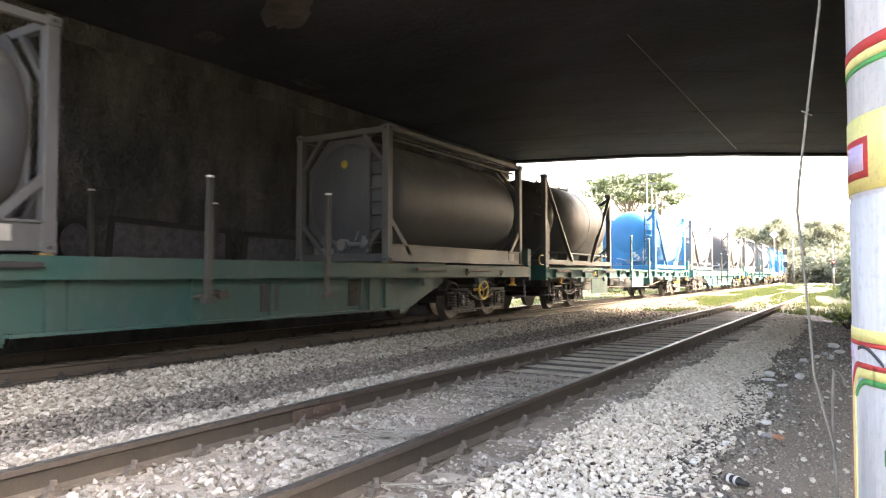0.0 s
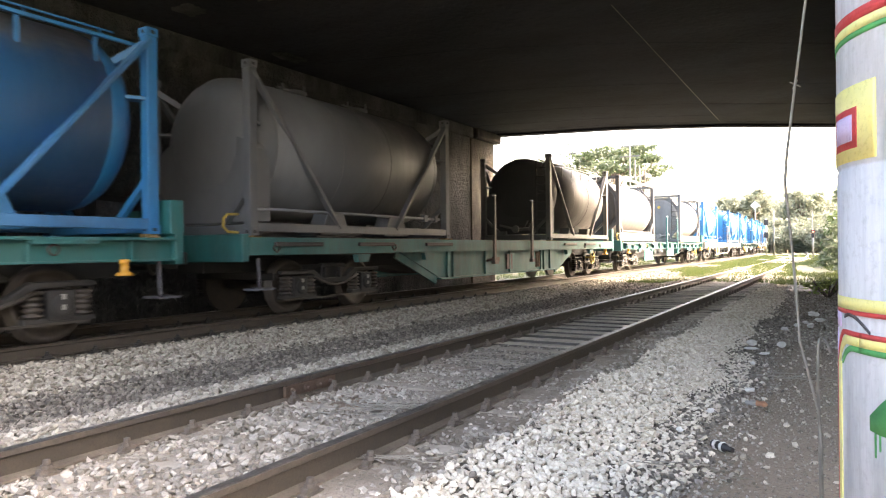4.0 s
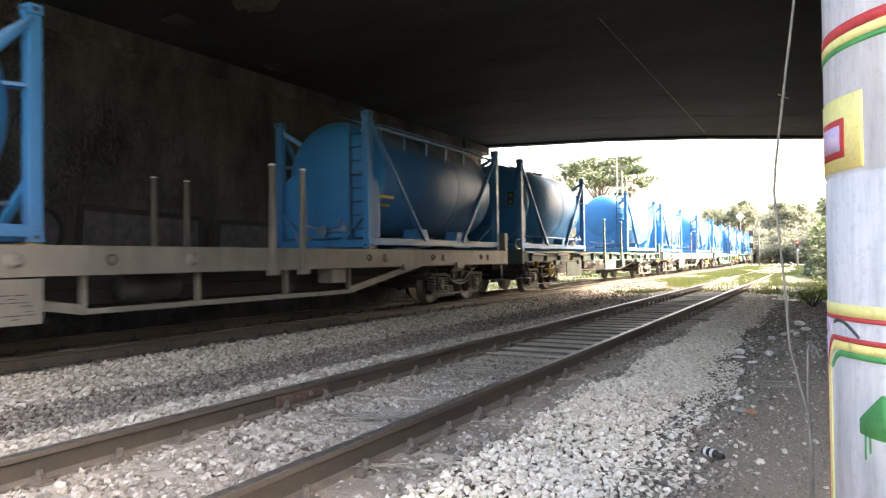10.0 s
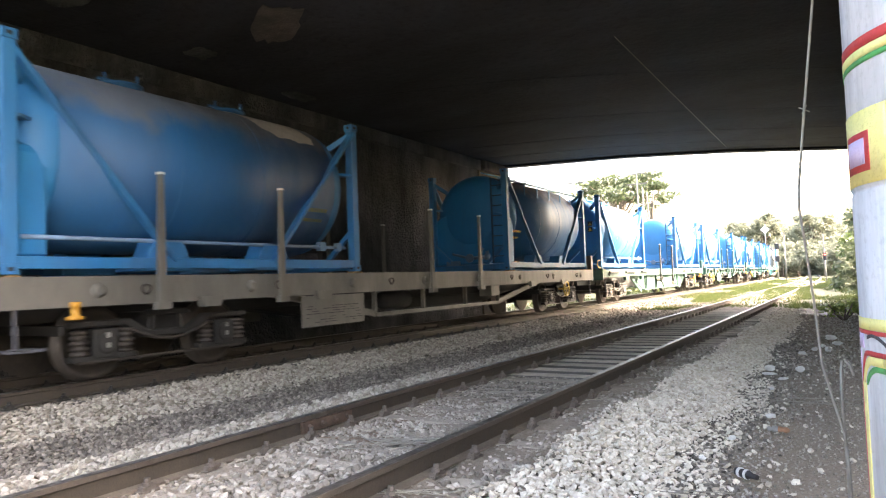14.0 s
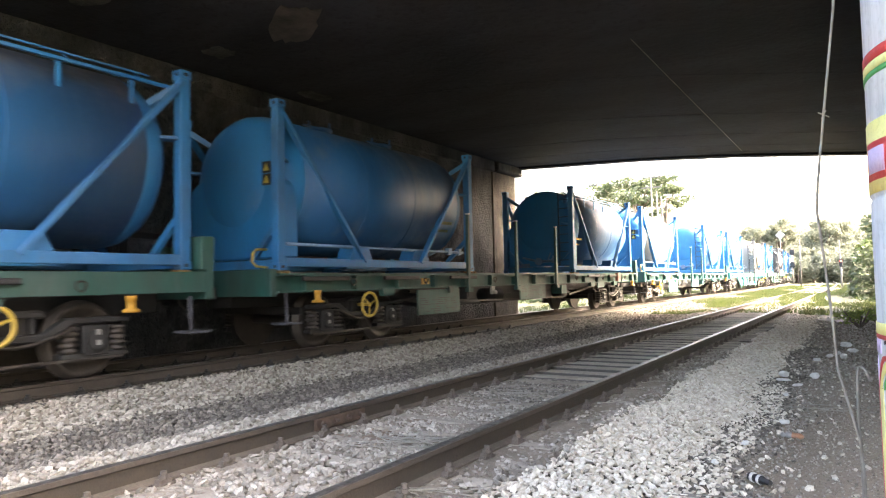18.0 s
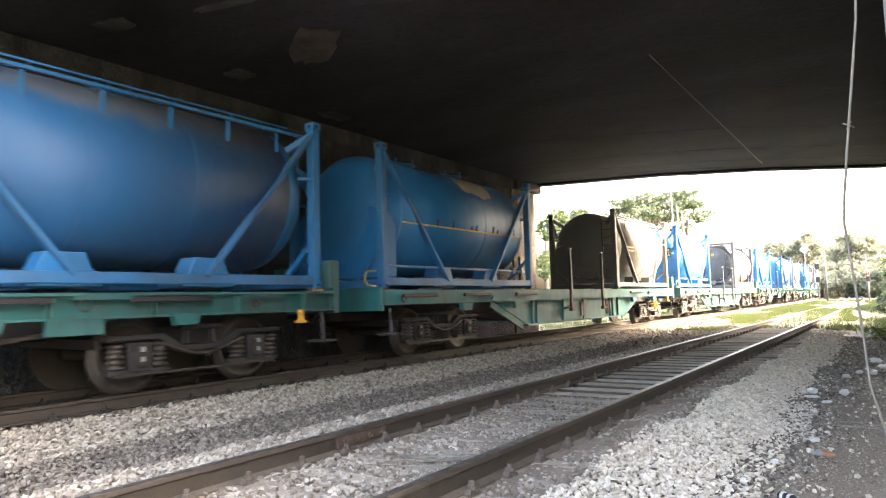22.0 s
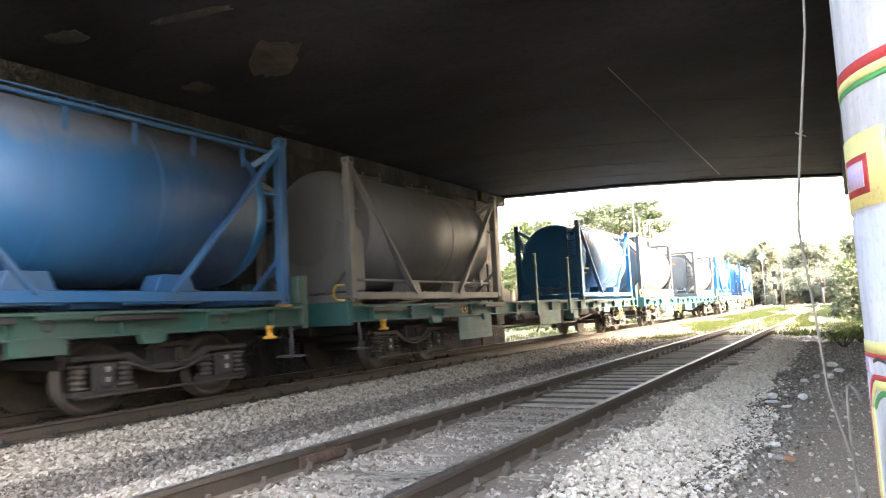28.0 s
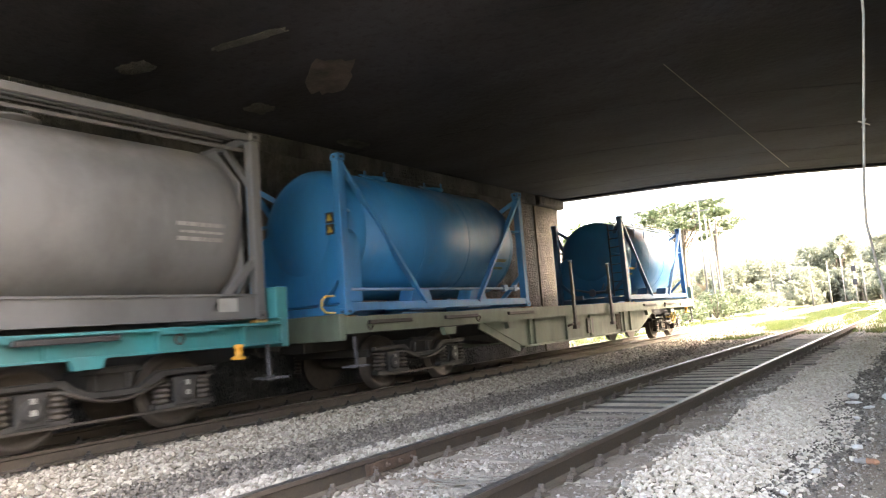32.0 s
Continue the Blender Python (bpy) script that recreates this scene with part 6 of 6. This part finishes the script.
tagged(new("dry_straw", straw.data("dry_straw", CANE)), "scattered dry straw and thin sticks", "straw", kind="stuff")


def build_grass(m):
    rng = random.Random(17)
    for _ in range(13000):
        y = 24.5 + 65 * rng.random() ** 1.4
        x = rng.choice((rng.uniform(-7.6, -4.4), rng.uniform(-7.6, -4.4), rng.uniform(-4.4, -1.6), rng.uniform(-4.4, -1.6), rng.uniform(-2.2, 1.2), rng.uniform(-14, -10.4)))
        if y < 30 and rng.random() < 0.5 or noise.noise(Vector((x * 0.5, y * 0.16, 3.0))) < -0.12:
            continue
        h = rng.uniform(0.05, 0.2)
        z = -0.24 + (0.18 * min(1, max(0, (y - 36.0) / 5)) * min(1, max(0, (47 - y) / 5)) if -4.8 < x < -1.4 else 0)
        for _ in range(5):
            g, l = rng.uniform(0, 6.28), rng.uniform(0.02, 0.14)
            bx, by = x + rng.uniform(-0.15, 0.15), y + rng.uniform(-0.15, 0.15)
            k = len(m.v)
            m.v += [(bx - 0.012, by, z), (bx + 0.012, by, z), (bx + l * math.cos(g), by + l * math.sin(g), z + h)]
            m.face([k, k + 1, k + 2])


gr = Mesh()
build_grass(gr)
gd = bpy.data.meshes.new("grass")
gd.from_pydata(gr.v, [], gr.f)
gd.materials.append(GRASS)
tagged(new("grass", gd), "dry yellow-green grass between the tracks", "grass", kind="stuff")


# ---------------------------------------------------------------- litter
def litter(name, label, category, x, y, build, mat, turn=0):
    ob = thing(name, label, category, "litter in the dirt", pose(x, y, height(x), 0, 0, turn))
    solid("body", build, mat, ob)
    return ob


def scrap(seed, sx, sy, sz):
    """A crumpled ball of thin plastic."""
    def build(m):
        rng = random.Random(seed)
        n, rows = 9, 5
        for j in range(rows):
            up = -1 + 2 * (j + 0.5) / rows
            for i in range(n):
                g = 2 * math.pi * i / n
                r = math.sqrt(1 - up * up) * rng.uniform(0.65, 1.15)
                m.v.append((sx * r * math.cos(g), sy * r * math.sin(g), 0.01 + max(sz, 0.02) * (1 + up * rng.uniform(0.8, 1.1))))
        for j in range(rows - 1):
            for i in range(n):
                m.face([j * n + i, j * n + (i + 1) % n, (j + 1) * n + (i + 1) % n, (j + 1) * n + i])
        m.face(list(reversed(range(n)))), m.face([(rows - 1) * n + i for i in range(n)])
    return build


LITTER = ((-0.42, 14.05, 0.1, 0.05, 0.05), (-0.3, 13.1, 0.1, 0.05, 0.04), (-0.41, 12.1, 0.12, 0.05, 0.045), (-1.0, 9.55, 0.07, 0.06, 0.045), (-0.66, 9.6, 0.055, 0.05, 0.045), (-0.72, 6.6, 0.055, 0.04, 0.012), (-0.6, 12.2, 0.07, 0.05, 0.03), (-0.5, 12.7, 0.09, 0.045, 0.03), (-0.75, 11.6, 0.08, 0.05, 0.03), (-0.98, 9.2, 0.09, 0.02, 0.01), (-0.8, 8.9, 0.08, 0.015, 0.008), (-0.85, 8.1, 0.03, 0.03, 0.02), (-1.0, 4.9, 0.03, 0.025, 0.012), (-0.9, 5.6, 0.03, 0.04, 0.012))


# ---------------------------------------------------------------- the train rolling past
def run(t):
    """Metres that the train has come since the start."""
    u = t / 32.0
    return 239.611 * u**1 + 46.363 * u**2 + 3.956 * u**3 + 3.077 * u**4 + -3.691 * u**5


def train_pose(n, off, z, t):
    y = 7.25 + 19.93 * n + off - run(t)
    if off == 0.0:
        (x0, y0, _), (x1, y1, _) = along(TRAIN_X, y - 7.05), along(TRAIN_X, y + 7.05)
        return pose((x0 + x1) / 2, (y0 + y1) / 2, 0, 0, 0, -math.degrees(math.atan2(x1 - x0, y1 - y0)))
    m = train_pose(n, 0.0, 0.0, t)
    return m @ pose(0, off, z)


def motions():
    for ob in WHEELS:
        walk(ob, [(i / 15.0, ob.matrix_basis.copy() @ pose(0, 0, 0, math.degrees(run(i / 15.0) / 0.46), 0, 0)) for i in range(481)])
    for ob, n, off, z in TRAIN:
        walk(ob, [(0.5 * i, train_pose(n, off, z, 0.5 * i)) for i in range(65)])


for k, (x, y, sx, sy, sz) in enumerate(LITTER):
    litter("plastic_scrap", "crumpled white plastic scrap in the dirt", "litter", x, y, scrap(k, sx, sy, sz), WHITEP, 40 * k)
flask = litter("orange_bottle", "crushed pale plastic bottle with an orange wrapper", "bottle", -0.62, 6.08, lambda m: m.lathe((-0.09, 0, 0.022), (1, 0.25, 0), [(0, 0.01), (0.015, 0.022), (0.035, 0.015), (0.06, 0.026), (0.09, 0.02)], 7, 0, False), POLE, -14)
solid("wrapper", lambda m: m.lathe((0.0, 0.016, 0.024), (1, -0.1, 0), [(0, 0.026), (0.03, 0.02), (0.06, 0.026), (0.085, 0.012)], 7, 0, False), plain("orange_wrapper", (0.34, 0.15, 0.08), (0.3, 0.2, 0.14), 0.5), flask)
jar = litter("black_bottle", "small black discarded bottle in the dirt", "bottle", -0.72, 4.62, lambda m: m.lathe((0, -0.08, 0.03), (-0.6, 1, 0), [(0, 0.026), (0.1, 0.03), (0.12, 0.018), (0.17, 0.016)], 10), BLACKP, 202)
for at in (0.02, 0.075):
    solid("white_band", lambda m: m.lathe((-0.6 * at / 1.166, -0.08 + at / 1.166, 0.03), (-0.6, 1, 0), [(0, 0.031), (0.022, 0.032)], 10), WHITEP, jar)
motions()
